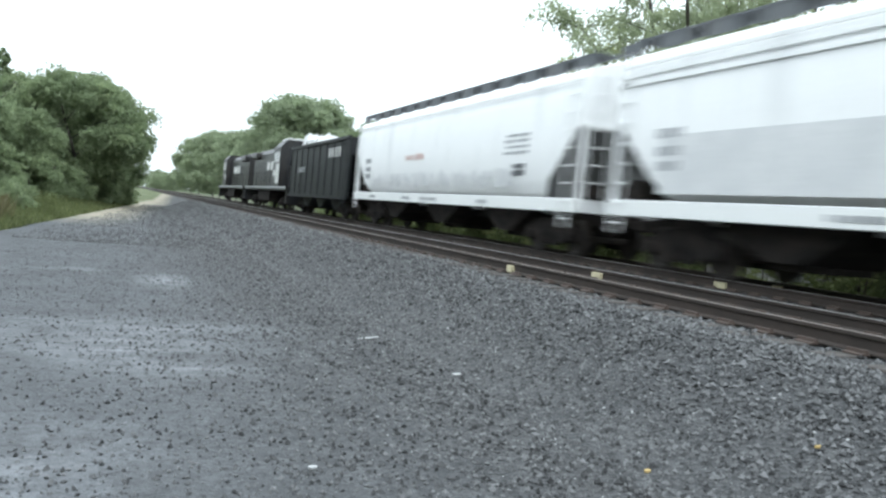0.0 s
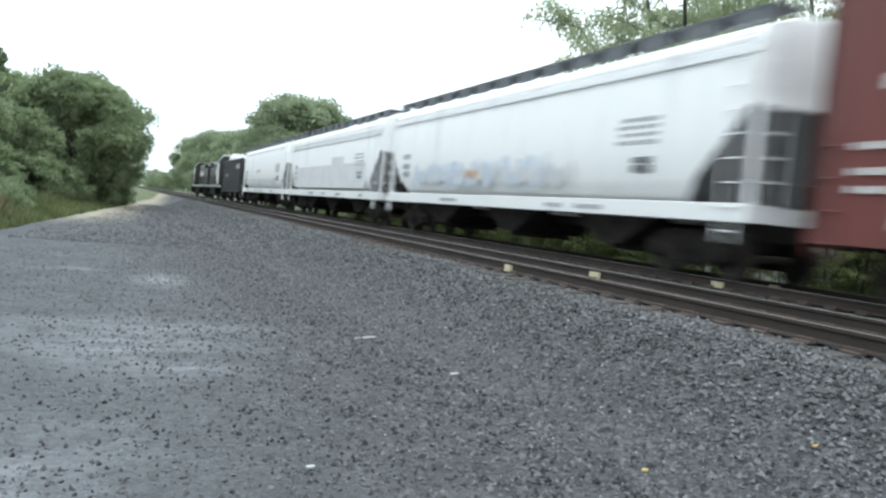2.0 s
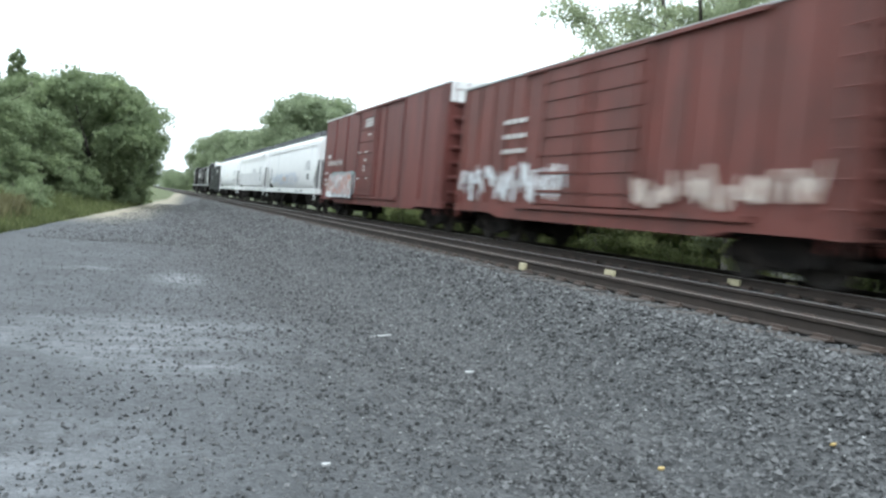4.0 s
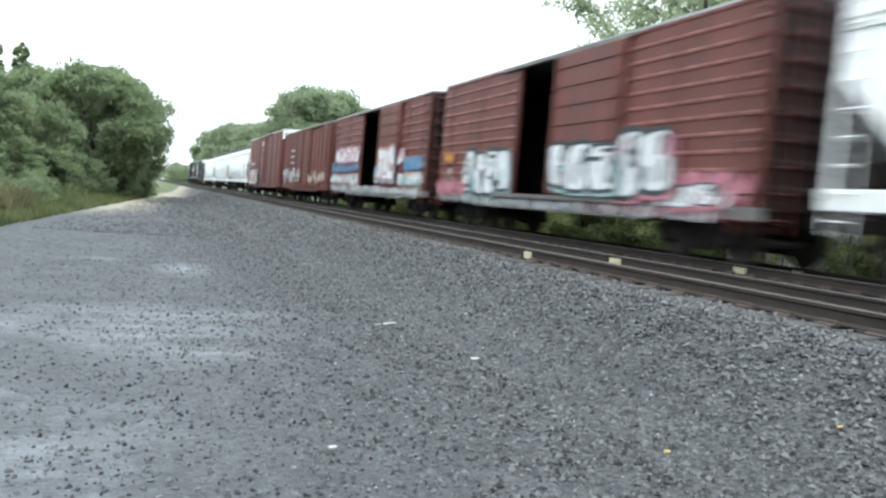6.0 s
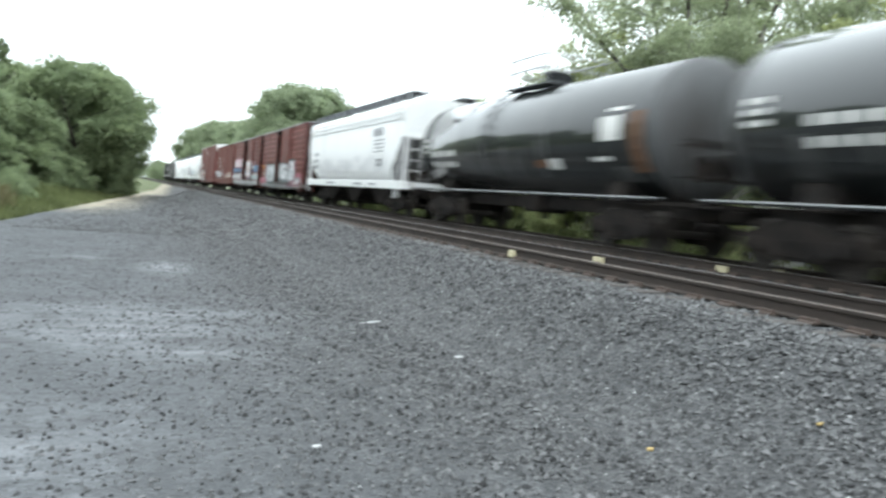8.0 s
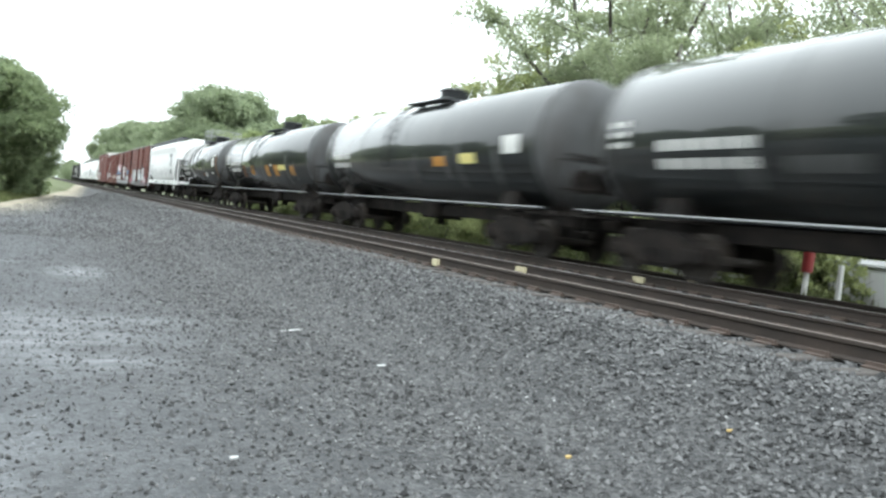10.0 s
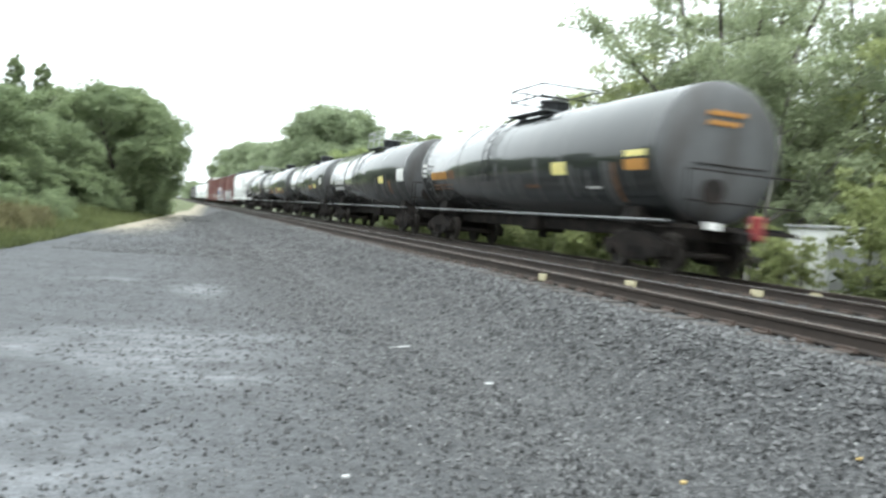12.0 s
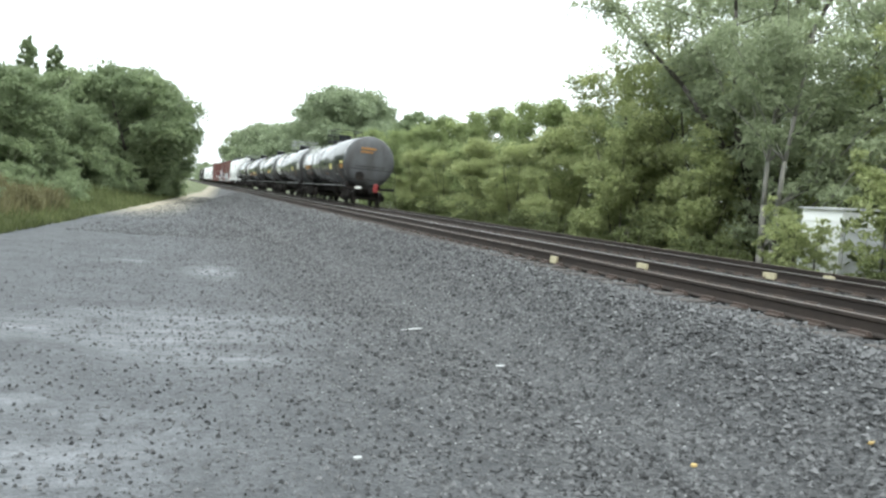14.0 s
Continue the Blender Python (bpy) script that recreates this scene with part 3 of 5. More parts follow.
def bars(car, name, x, y0, y1, z0, z1, mat, count=1, gap=0.35, label=""):
    """Rows of plain bars where writing cannot be read."""
    bm = B()
    w = (y1 - y0) / count
    for k in range(count):
        box(bm, x - 0.006, x + 0.004, y0 + k * w, y0 + (k + 1) * w - gap * w * (k < count - 1 or count > 1), z0, z1)
    pieces(name, bm, mat, car, label)


def tag_shape(rng, y, z, w, h):
    """A rounded, leaning sprayed letter-like outline."""
    lean = rng.uniform(-0.25, 0.25)
    pts = []
    for k in range(11):
        a = 2 * math.pi * k / 11
        r = rng.uniform(0.72, 1.12)
        u, v = math.copysign(abs(math.cos(a)) ** 0.6, math.cos(a)) * r, math.copysign(abs(math.sin(a)) ** 0.6, math.sin(a)) * r
        pts.append((y + w / 2 * u + lean * h * v, z + h / 2 * v))
    return pts


def sprayed(car, x, spans, seed, fine=True):
    """Sprayed lettering past reading: overlapping strokes in (colour, y0, y1, z0, z1, pieces, size)."""
    rng = random.Random(seed)
    layer = 0
    for colour, y0, y1, z0, z1, many, size in spans:
        bm = B()
        if fine:
            many, size = int(many * 2.6), size * 0.75
        for k in range(many):
            layer += 1
            y = y0 + (y1 - y0) * (k + rng.uniform(0.2, 0.8)) / many
            h = min(z1 - z0, size * rng.uniform(0.6, 1.5))
            z = rng.uniform(z0 + h / 2, z1 - h / 2)
            f = bm.faces.new([bm.verts.new((x - 0.004 - 0.0005 * layer, p[0], min(max(p[1], z0), z1))) for p in tag_shape(rng, y, z, size * rng.uniform(0.12, 0.62), h)])
            f.normal_update()
        out = bmesh.ops.extrude_face_region(bm, geom=list(bm.faces))
        bmesh.ops.translate(bm, vec=(-0.0003, 0, 0), verts=[v for v in out["geom"] if isinstance(v, bmesh.types.BMVert)])
        bmesh.ops.recalc_face_normals(bm, faces=bm.faces)
        pieces("graffiti", bm, SPRAY[colour], car, colour + " sprayed graffiti strokes")


def bubble_letters(car, x, y0, y1, z0, z1, many, fill, line, seed, shade=""):
    """Fat sprayed letters past reading: dark outlines, filled bodies and inner cuts, layer on layer."""
    rng = random.Random(seed)
    layer = 0

    def spray(colour, outline):
        nonlocal layer
        layer += 1
        at = x - 0.0006 * layer
        outline = [(y, min(max(z, z0 - 0.06), z1 + 0.06)) for y, z in outline]
        part("graffiti", prism(B(), outline, at - 0.0004, at, "x"), SPRAY[colour], car, colour + " sprayed graffiti letter")

    cell = (y1 - y0) / many
    for k in range(many):
        y, h = y0 + cell * (k + 0.5), (z1 - z0) * rng.uniform(0.82, 1.0)
        z = z0 + h / 2 + rng.uniform(0, z1 - z0 - h)
        w, lean = abs(cell) * rng.uniform(1.0, 1.3), rng.uniform(-0.12, 0.12)
        body = [(math.copysign(abs(math.cos(a)) ** 0.5, math.cos(a)) * rng.uniform(0.85, 1.1), math.copysign(abs(math.sin(a)) ** 0.5, math.sin(a)) * rng.uniform(0.9, 1.08)) for a in (2 * math.pi * i / 12 for i in range(12))]

        def scaled(g, dy=0.0, dz=0.0):
            return [(y + dy + w / 2 * u * g + lean * v, z + dz + h / 2 * v * g) for u, v in body]
        if shade:
            spray(shade, scaled(1.1, -0.08, -0.07))
        spray(line, scaled(1.08))
        spray(fill, scaled(0.9))
        for j in range(4):
            cy, cz = y + w * rng.uniform(-0.36, 0.36), z + h * rng.uniform(-0.36, 0.36)
            if rng.random() < 0.6:
                lw, lh, tilt = rng.uniform(0.05, 0.09), h * rng.uniform(0.14, 0.3), rng.uniform(-0.12, 0.12)
            else:
                lw, lh, tilt = w * rng.uniform(0.12, 0.26), rng.uniform(0.04, 0.08), rng.uniform(-0.05, 0.05)
            spray(line if j < 3 else (shade or line), [(cy - lw - tilt, cz - lh), (cy + lw - tilt, cz - lh * 0.8), (cy + lw + tilt, cz + lh), (cy - lw + tilt, cz + lh * 0.8)])


def frame_under(car, half, mat, truck_y):
    bm = B()
    box(bm, -0.28, 0.28, -half, half, 0.72, 1.05, 0.02)
    part("centre_sill", bm, IRON, car)
    for s in (-1, 1):
        truck(car, s * truck_y)
        coupler(car, s * (half + 0.62), s)


def covered_hopper(length, label, body_mat, ribs, seed, sill=WHITE_CLEAN, eave=4.27):
    """Three-bay covered hopper with slanting end sheets, roof hatches and running boards."""
    car = thing("covered_hopper_car", label, "freight car", "train cars")
    h = length / 2 - 0.62
    w = 1.5
    # cross-section: bulged sides
    sec = [(-0.55, 0.95), (-1.32, 1.42), (-w, 1.75), (-w - 0.03, 2.6), (-w - 0.02, 2.95), (-w, 3.6), (-w + 0.08, eave - 0.1), (-w + 0.2, eave), (-0.75, eave + 0.14), (0, eave + 0.17)]
    sec = sec + [(-x, z) for x, z in sec[-2::-1]]
    bm = B()
    rings = []
    for s, cut in ((-1, 1.0), (1, 1.0)):
        ring = []
        for x, z in sec:
            # the lower part draws in towards the middle as a slope sheet
            inn = 0.12 + max(0.0, 2.95 - z) * 1.02
            ring.append(bm.verts.new((x, s * (h - inn), z)))
        rings.append(ring)
    k = len(sec)
    for i in range(k):
        j = (i + 1) % k
        bm.faces.new((rings[0][i], rings[0][j], rings[1][j], rings[1][i]))
    # lower end faces get the grey that stands for the recess shade
    for ring in rings:
        bm.faces.new(ring[4:k - 4])
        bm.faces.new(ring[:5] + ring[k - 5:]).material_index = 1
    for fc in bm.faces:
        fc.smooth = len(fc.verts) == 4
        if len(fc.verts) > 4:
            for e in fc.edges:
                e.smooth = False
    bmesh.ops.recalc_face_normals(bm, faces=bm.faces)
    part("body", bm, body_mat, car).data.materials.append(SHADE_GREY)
    for s in (-1, 1):
        bm = B()
        x0, x1 = sorted((s * 1.53, s * 1.4))
        box(bm, x0, x1, -h, h, 1.0, 1.32, 0.015)
        part("side_sill", bm, sill, car, "white painted side sill")
        if ribs:
            bm = B()
            for z in (eave - 0.28, eave - 0.46, eave - 0.64)[:ribs]:
                x0, x1 = sorted((s * (w + 0.0), s * (w + 0.045)))
                box(bm, x0, x1, -h + 0.12, h - 0.12, z - 0.035, z + 0.035)
            pieces("side_rib", bm, body_mat, car)
    # slanting sheets closing the hoppers below the sill
    for k in range(3):
        y = (k - 1) * h * 0.52
        bm = B()
        prism(bm, [(y - 1.7, 1.1), (y - 0.35, 0.42), (y + 0.35, 0.42), (y + 1.7, 1.1)], -1.05, 1.05, "x")
        # dark iron here instead of light grey, for the shade under the car
        hop = part("hopper_bay", bm, IRON, car)
        bm = B()
        box(bm, -0.75, 0.75, y - 0.42, y + 0.42, 0.3, 0.42, 0.02)
        part("outlet_gate", bm, IRON, hop)
    # end: posts, braces, platform
    for s in (-1, 1):
        bm = B()
        y = s * (h - 0.08)
        for x in (-1.42, 1.42):
            box(bm, x - 0.035, x + 0.035, y - 0.05, y + 0.05, 1.3, 2.98)
        box(bm, -1.45, 1.45, y - 0.07, y + 0.07, 1.02, 1.3)
        box(bm, -1.45, 1.45, y - 0.05, y + 0.05, 2.93, 3.0)
        part("end_frame", bm, body_mat, car)
        bm = B()
        for x in (-0.5, 0.5):
            box(bm, x - 0.05, x + 0.05, y - 0.06, y + 0.06, 1.3, 2.93)
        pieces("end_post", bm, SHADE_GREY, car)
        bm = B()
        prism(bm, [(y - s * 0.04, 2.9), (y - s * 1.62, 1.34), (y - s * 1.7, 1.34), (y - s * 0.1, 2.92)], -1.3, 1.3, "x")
        part("slope_sheet", bm, SHADE_GREY, car, "slope sheet coloured grey for the recess shade")
        ladder("ladder", car, -1.57, y - s * 0.1, y - s * 0.55, 0.65, eave, 9, body_mat)
        ladder("ladder", car, y + s * 0.08, -1.3, -0.85, 1.1, eave, 8, body_mat, "end")
        bm = B()
        lathe(bm, [(-0.03, 0.28), (0.03, 0.28)], "y", 16, (0.75, y + s * 0.1, 2.2))
        part("brake_wheel", bm, IRON, car)
        bm = B()
        box(bm, -1.2, 0.2, y - s * 0.35 - 0.25, y - s * 0.35 + 0.25, 1.35, 1.75, 0.04)
        part("brake_gear", bm, IRON, car)
    # running boards round the hatches
    for s in (-1, 1):
        bm = B()
        x0, x1 = sorted((s * 0.68, s * 1.28))
        step = 1.35
        y = -h + 0.1
        while y < h - 0.2:
            box(bm, x0, x1, y, min(y + step - 0.05, h - 0.05), eave + 0.3, eave + 0.345)
            box(bm, s * 1.25 - 0.02, s * 1.25 + 0.02, y + 0.08, y + step - 0.48, eave + 0.06, eave + 0.3)
            y += step
        pieces("running_board", bm, GRATE, car, "dark grated running board")
    for k in range(6):
        y = -h + 1.4 + k * (2 * h - 2.8) / 5
        bm = B()
        box(bm, -0.42, 0.42, y - 1.0, y + 1.0, eave + 0.17, eave + 0.33, 0.04)
        part("hatch_cover", bm, body_mat, car)
    frame_under(car, h, body_mat, h - 1.9)
    # lettering
    rng = random.Random(seed)
    x = -w - 0.034
    for dz in (0, 0.34, 0.62):
        bars(car, "lettering", x, h - 2.2, h - 1.45 - 0.1 * dz, 2.5 - dz, 2.68 - dz, LETTER_GREY, 4, 0.3)
    for dz in range(4):
        bars(car, "lettering", x, -h + 2.5, -h + 3.9 - 0.12 * (dz % 2), 2.42 + 0.15 * dz, 2.49 + 0.15 * dz, LETTER_GREY, 5, 0.35)
    bars(car, "lettering", x, -h + 2.6, -h + 3.3, 1.86, 2.0, LETTER_DARK, 2, 0.2)
    bars(car, "lettering", x, -h + 2.6, -h + 3.3, 2.04, 2.16, LETTER_DARK, 3, 0.25)
    for k in range(5):
        y = rng.uniform(-h + 2, h - 2)
        bars(car, "stencil", -1.536, y, y + rng.uniform(0.4, 1.0), 1.1, 1.2, LETTER_GREY, 4, 0.3)
    return car


def boxcar(length, label, mat, eave, style, door, open_door=False, end_mat=None, seed=1):
    """Ribbed boxcar; door = (from, to) along the side; an open one shows the empty inside."""
    car = thing("boxcar", label, "freight car", "train cars")
    h, w, z0 = length / 2 - 0.62, 1.5, 1.0
    d0, d1 = door
    for s in (-1, 1):
        xo, xi = s * w, s * (w - 0.06)
        a, b = sorted((xo, xi))
        for y0, y1 in ((-h, d0), (d1, h)):
            wall = part("side_wall", box(B(), a, b, y0, y1, z0, eave), mat, car)
            bm = B()
            if style == "horizontal":
                k = 11
                for i in range(k):
                    z = z0 + 0.3 + (eave - z0 - 0.35) * i / (k - 1)
                    xa, xb = sorted((xo, xo + s * 0.035))
                    ya = y0
                    while ya < y1 - 0.3:
                        yb = min(ya + 0.82, y1)
                        prism(bm, [(xo, z - 0.055), (xo + s * 0.035, z - 0.02), (xo + s * 0.035, z + 0.02), (xo, z + 0.045)], ya + 0.1, yb - 0.1, "y")
                        ya = yb
                ya = y0
                posts = B()
                while ya <= y1 + 0.01:
                    xa, xb = sorted((xo, xo + s * 0.03))
                    box(posts, xa, xb, max(y0, ya - 0.045), min(y1, ya + 0.045), z0, eave)
                    ya += 2.46
                pieces("side_post", posts, mat, wall)
            else:
                ya = y0 + 0.02
                while ya <= y1:
                    xa, xb = sorted((xo, xo + s * 0.04))
                    box(bm, xa, xb, max(y0, ya - 0.045), min(y1, ya + 0.045), z0 + 0.05, eave - 0.05)
                    ya += 1.0 if style == "vertical" else 2.4
            if len(bm.verts):
                pieces("side_rib", bm, RED_RIB if style == "horizontal" else mat, wall)
            else:
                bm.free()
        shut = not open_door or s > 0
        dw = d1 - d0
        xa, xb = sorted((s * (w + 0.05), s * (w + 0.11))) if not shut else sorted((s * (w - 0.02), s * (w + 0.05)))
        if shut:
            mid = (d0 + d1) / 2
            leaves = ((d0, mid - 0.01), (mid + 0.01, d1)) if dw > 3.6 else ((d0, d1),)
        else:
            leaves = ((d0 - 3.0, d0),)
        for y0, y1 in leaves:
            leaf = part("sliding_door", box(B(), xa, xb, y0, y1, z0 + 0.08, eave - 0.1, 0.01), mat, car)
            bm = B()
            xr = s * (w + 0.11) if not shut else s * (w + 0.05)
            for i in range(7):
                z = z0 + 0.4 + (eave - z0 - 0.8) * i / 6
                p, q = sorted((xr, xr + s * 0.03))
                box(bm, p, q, y0 + 0.05, y1 - 0.05, z - 0.03, z + 0.03)
            pieces("door_rib", bm, mat, leaf)
            bm = B()
            for yy in (y0 + 0.2, y1 - 0.2):
                tube(bm, (xr + s * 0.05, yy, z0 + 0.1), (xr + s * 0.05, yy, eave - 0.15), 0.022)
            pieces("lock_rod", bm, mat, leaf)
        bm = B()
        p, q = sorted((s * (w - 0.02), s * (w + 0.1)))
        box(bm, p, q, d0 - 3.2, d1 + 1.0, z0 - 0.05, z0 + 0.05)
        box(bm, p, q, d0 - 3.2, d1 + 1.0, eave - 0.1, eave - 0.02)
        pieces("door_track", bm, MID_GREY if open_door else mat, car)
        bm = B()
        p, q = sorted((s * (w - 0.12), s * (w + 0.012)))
        prism(bm, [(-h, z0), (-h, z0 - 0.22), (-h + 2.6, z0 - 0.22), (-h + 3.2, z0 - 0.34), (h - 3.2, z0 - 0.34), (h - 2.6, z0 - 0.22), (h, z0 - 0.22), (h, z0)], p, q, "x")
        part("side_sill", bm, MID_GREY if open_door else mat, car)
        for e in (-1, 1):
            ladder("ladder", car, s * (w + 0.07), e * (h - 0.1), e * (h - 0.52), 0.55, eave if e < 0 else 2.4, 9 if e < 0 else 4, mat)
    part("floor", box(B(), -w + 0.06, w - 0.06, -h + 0.06, h - 0.06, z0, z0 + 0.06), INSIDE_SHADE if open_door else RED_DARK, car)
    # added sheets: the unlit inside is put into their dark colour
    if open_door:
        part("lining", box(B(), w - 0.09, w - 0.062, -h + 0.07, h - 0.07, z0 + 0.062, eave - 0.05), INSIDE_SHADE, car, "near-black sheet for the shade inside the car")
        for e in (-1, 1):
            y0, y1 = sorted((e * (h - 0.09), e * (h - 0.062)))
            part("lining", box(B(), -w + 0.062, w - 0.1, y0, y1, z0 + 0.062, eave - 0.05), INSIDE_SHADE, car, "near-black sheet for the shade inside the car")
        part("ceiling_lining", box(B(), -w + 0.062, w - 0.1, -h + 0.1, h - 0.1, eave - 0.04, eave - 0.03), INSIDE_SHADE, car)
    bm = B()
    prism(bm, [(-w - 0.04, eave - 0.02), (-w - 0.04, eave + 0.03), (0, eave + 0.16), (w + 0.04, eave + 0.03), (w + 0.04, eave - 0.02), (0, eave + 0.08)], -h - 0.02, h + 0.02, "y")
    for k in range(int(2 * h / 1.2)):
        y = -h + 0.6 + 1.2 * k
        prism(bm, [(-w, eave + 0.04), (0, eave + 0.2), (w, eave + 0.04), (0, eave + 0.1)], y - 0.05, y + 0.05, "y")
    part("roof", bm, end_mat or LIGHT_GREY, car, "white painted roof" if end_mat else "dull grey galvanised roof")
    for e in (-1, 1):
        bm = B()
        y0, y1 = sorted((e * h, e * (h - 0.06)))
        # open-door cars: the shade between cars is in the end colour
        end_tone = END_SHADE if open_door else mat
        end = part("end_wall", box(B(), -w, w, y0, y1, z0, eave + 0.02), end_tone, car)
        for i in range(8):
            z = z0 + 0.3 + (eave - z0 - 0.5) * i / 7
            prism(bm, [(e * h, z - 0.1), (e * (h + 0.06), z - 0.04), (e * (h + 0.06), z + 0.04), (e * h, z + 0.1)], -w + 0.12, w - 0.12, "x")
        pieces("end_rib", bm, end_tone, end)
        if end_mat and e < 0:
            part("white_band", box(B(), -w - 0.02, w + 0.02, -h - 0.09, -h - 0.065, eave - 0.65, eave + 0.02), end_mat, end, "white painted band on the tall end")
        ladder("ladder", car, e * (h + 0.1), -1.35, -0.95, 0.6, eave, 9, mat, "end")
        bm = B()
        lathe(bm, [(-0.03, 0.26), (0.03, 0.26)], "y", 16, (0.6, e * (h + 0.14), 2.0))
        part("brake_wheel", bm, IRON, car)
    frame_under(car, h, mat, h - 2.0)
    return car


def tank_car(length, label, seed, platform, stickers, dia=2.95):
    car = thing("tank_car", label, "tank car", "train cars")
    h = length / 2 - 0.62
    zc, r = 2.55, dia / 2
    tl = h - 0.13
    deep = 0.5
    bm = B()
    lathe(bm, [(-tl + deep, r - 0.004), (-tl + deep + 0.01, r), (0, r), (tl - deep - 0.01, r), (tl - deep, r - 0.004)], "y", 48, (0, 0, zc))
    part("tank", bm, TANK, car, smooth=True)
    for s in (-1, 1):
        # shallow dished ends with a tight knuckle
        prof = [(s * (tl - deep + 0.001), r - 0.002)] + [(s * (tl - deep + deep * math.sin(a) ** 0.8), max(0.03, (r - 0.002) * math.cos(a) ** 0.62)) for a in (k / 9 * math.pi / 2 for k in range(1, 10))]
        head = part("tank_head", lathe(B(), prof, "y", 48, (0, 0, zc)), TANK_HEAD, car, "dull grey dished tank end", smooth=True)
        bm = B()
        for x in (-0.85, 0.85):
            tube(bm, (x, s * (tl + 0.02), 2.28), (x, s * (tl - 0.3), 2.28), 0.016)
        tube(bm, (-0.85, s * (tl + 0.02), 2.28), (0.85, s * (tl + 0.02), 2.28), 0.016)
        part("grab_rail", bm, IRON, head)
    bm = B()
    for k in range(5):
        y = -tl + 0.62 + k * (2 * tl - 1.24) / 4
        lathe(bm, [(y - 0.035, r - 0.01), (y - 0.03, r + 0.005), (y + 0.03, r + 0.005), (y + 0.035, r - 0.01)], "y", 48, (0, 0, zc))
    pieces("weld_band", bm, TANK, car)
    for s in (-1, 1):
        bm = B()
        p, q = sorted((s * 1.48, s * 1.36))
        box(bm, p, q, -h, h, 1.03, 1.1, 0.01)
        walkway = part("side_walkway", bm, BLACK, car)
        p, q = sorted((s * 1.48, s * 1.494))
        part("edge_strip", box(B(), p, q, -h, h, 1.07, 1.095), LIGHT_GREY, walkway, "pale worn edge strip")
        bm = B()
        box(bm, -1.36, 1.36, s * h - 0.45, s * h + 0.45, 0.95, 1.03)
        for x in (-1.4, 1.4):
            tube(bm, (x, s * (h + 0.4), 0.55), (x, s * (h + 0.4), 2.1), 0.02)
        tube(bm, (-1.4, s * (h + 0.4), 2.1), (1.4, s * (h + 0.4), 2.1), 0.02)
        tube(bm, (-1.4, s * (h + 0.4), 1.5), (1.4, s * (h + 0.4), 1.5), 0.02)
        part("end_platform", bm, IRON, car)
        bm = B()
        prism(bm, [(-1.1, 1.0), (-0.95, 1.5), (0, 1.15), (0.95, 1.5), (1.1, 1.0)], s * (tl - 1.9) - 0.3, s * (tl - 1.9) + 0.3, "y")
        part("saddle", bm, IRON, car)
        ladder("ladder", car, -1.5, s * (h - 0.1), s * (h - 0.5), 0.5, 1.1, 2, IRON)
        bm = B()
        lathe(bm, [(-0.03, 0.26), (0.03, 0.26)], "y", 16, (-0.7, s * (h + 0.3), 1.7))
        part("brake_wheel", bm, IRON, car)
    bm = B()
    lathe(bm, [(0, 0.42), (0.36, 0.42), (0.38, 0.46), (0.43, 0.46), (0.47, 0.36), (0.5, 0.1)], "z", 20, (0, 0, zc + r - 0.05))
    part("manway_dome", bm, BLACK, car)
    bm = B()
    tube(bm, (0.0, -0.75, zc + r - 0.05), (0.0, -0.75, zc + r + 0.26), 0.11, 10)
    tube(bm, (0.0, 0.7, zc + r - 0.05), (0.0, 0.7, zc + r + 0.3), 0.08, 10)
    pieces("valve", bm, BLACK, car)
    zt = zc + r + 0.02
    bm = B()
    for s in (-1, 1):
        p, q = sorted((s * 0.55, s * 0.95))
        box(bm, p, q, -1.2, 1.2, zt - 0.1, zt - 0.07)
    for s in (-1, 1):
        box(bm, -0.95, 0.95, s * 1.15 - 0.15, s * 1.15 + 0.15, zt - 0.1, zt - 0.06)
    part("top_platform", bm, GRATE, car)
    if platform:
        mat, rr = (LIGHT_GREY, 0.022) if platform == "white" else (BLACK, 0.024)
        bm = B()
        for x in (-0.95, 0.95):
            for y in (-1.05, 0, 1.05):
                tube(bm, (x, y, zt - 0.1), (x, y, zt + 0.68), rr)
            for z in (0.34, 0.68):
                tube(bm, (x, -1.05, zt + z), (x, 1.05, zt + z), rr)
        for y in (-1.05, 1.05):
            for z in (0.34, 0.68):
                tube(bm, (-0.95, y, zt + z), (0.95, y, zt + z), rr)
        pieces("railing_bar", bm, mat, car)
    bm = B()
    for y in (0.95, 1.35):
        prev = None
        for k in range(11):
            a = radians(200 - 12 * k)
            p = (max(-1.62, (r + 0.1) * math.cos(a)) if k < 9 else (r + 0.1) * math.cos(a), y, zc + (r + 0.1) * math.sin(a))
            if prev:
                tube(bm, prev, p, 0.018)
            prev = p
    for k in range(10):
        a = radians(200 - 11 * k)
        tube(bm, ((r + 0.1) * math.cos(a), 0.95, zc + (r + 0.1) * math.sin(a)), ((r + 0.1) * math.cos(a), 1.35, zc + (r + 0.1) * math.sin(a)), 0.015)
    pieces("ladder_bar", bm, BLACK, car)
    bm = B()
    box(bm, -0.5, 0.5, -0.5, 0.5, 0.62, 1.1, 0.05)
    tube(bm, (0, 0, 0.45), (0, 0, 0.7), 0.14, 10)
    part("bottom_outlet", bm, IRON, car)
    for mat, y0, y1, a0, a1, name in stickers:
        a0, a1 = a0 - 8, a1 - 8
        bm = B()
        n = 5
        for k in range(n):
            t0, t1 = radians(180 - a0 - (a1 - a0) * k / n), radians(180 - a0 - (a1 - a0) * (k + 1) / n)
            q = [(r + 0.006, t0), (r + 0.006, t1)]
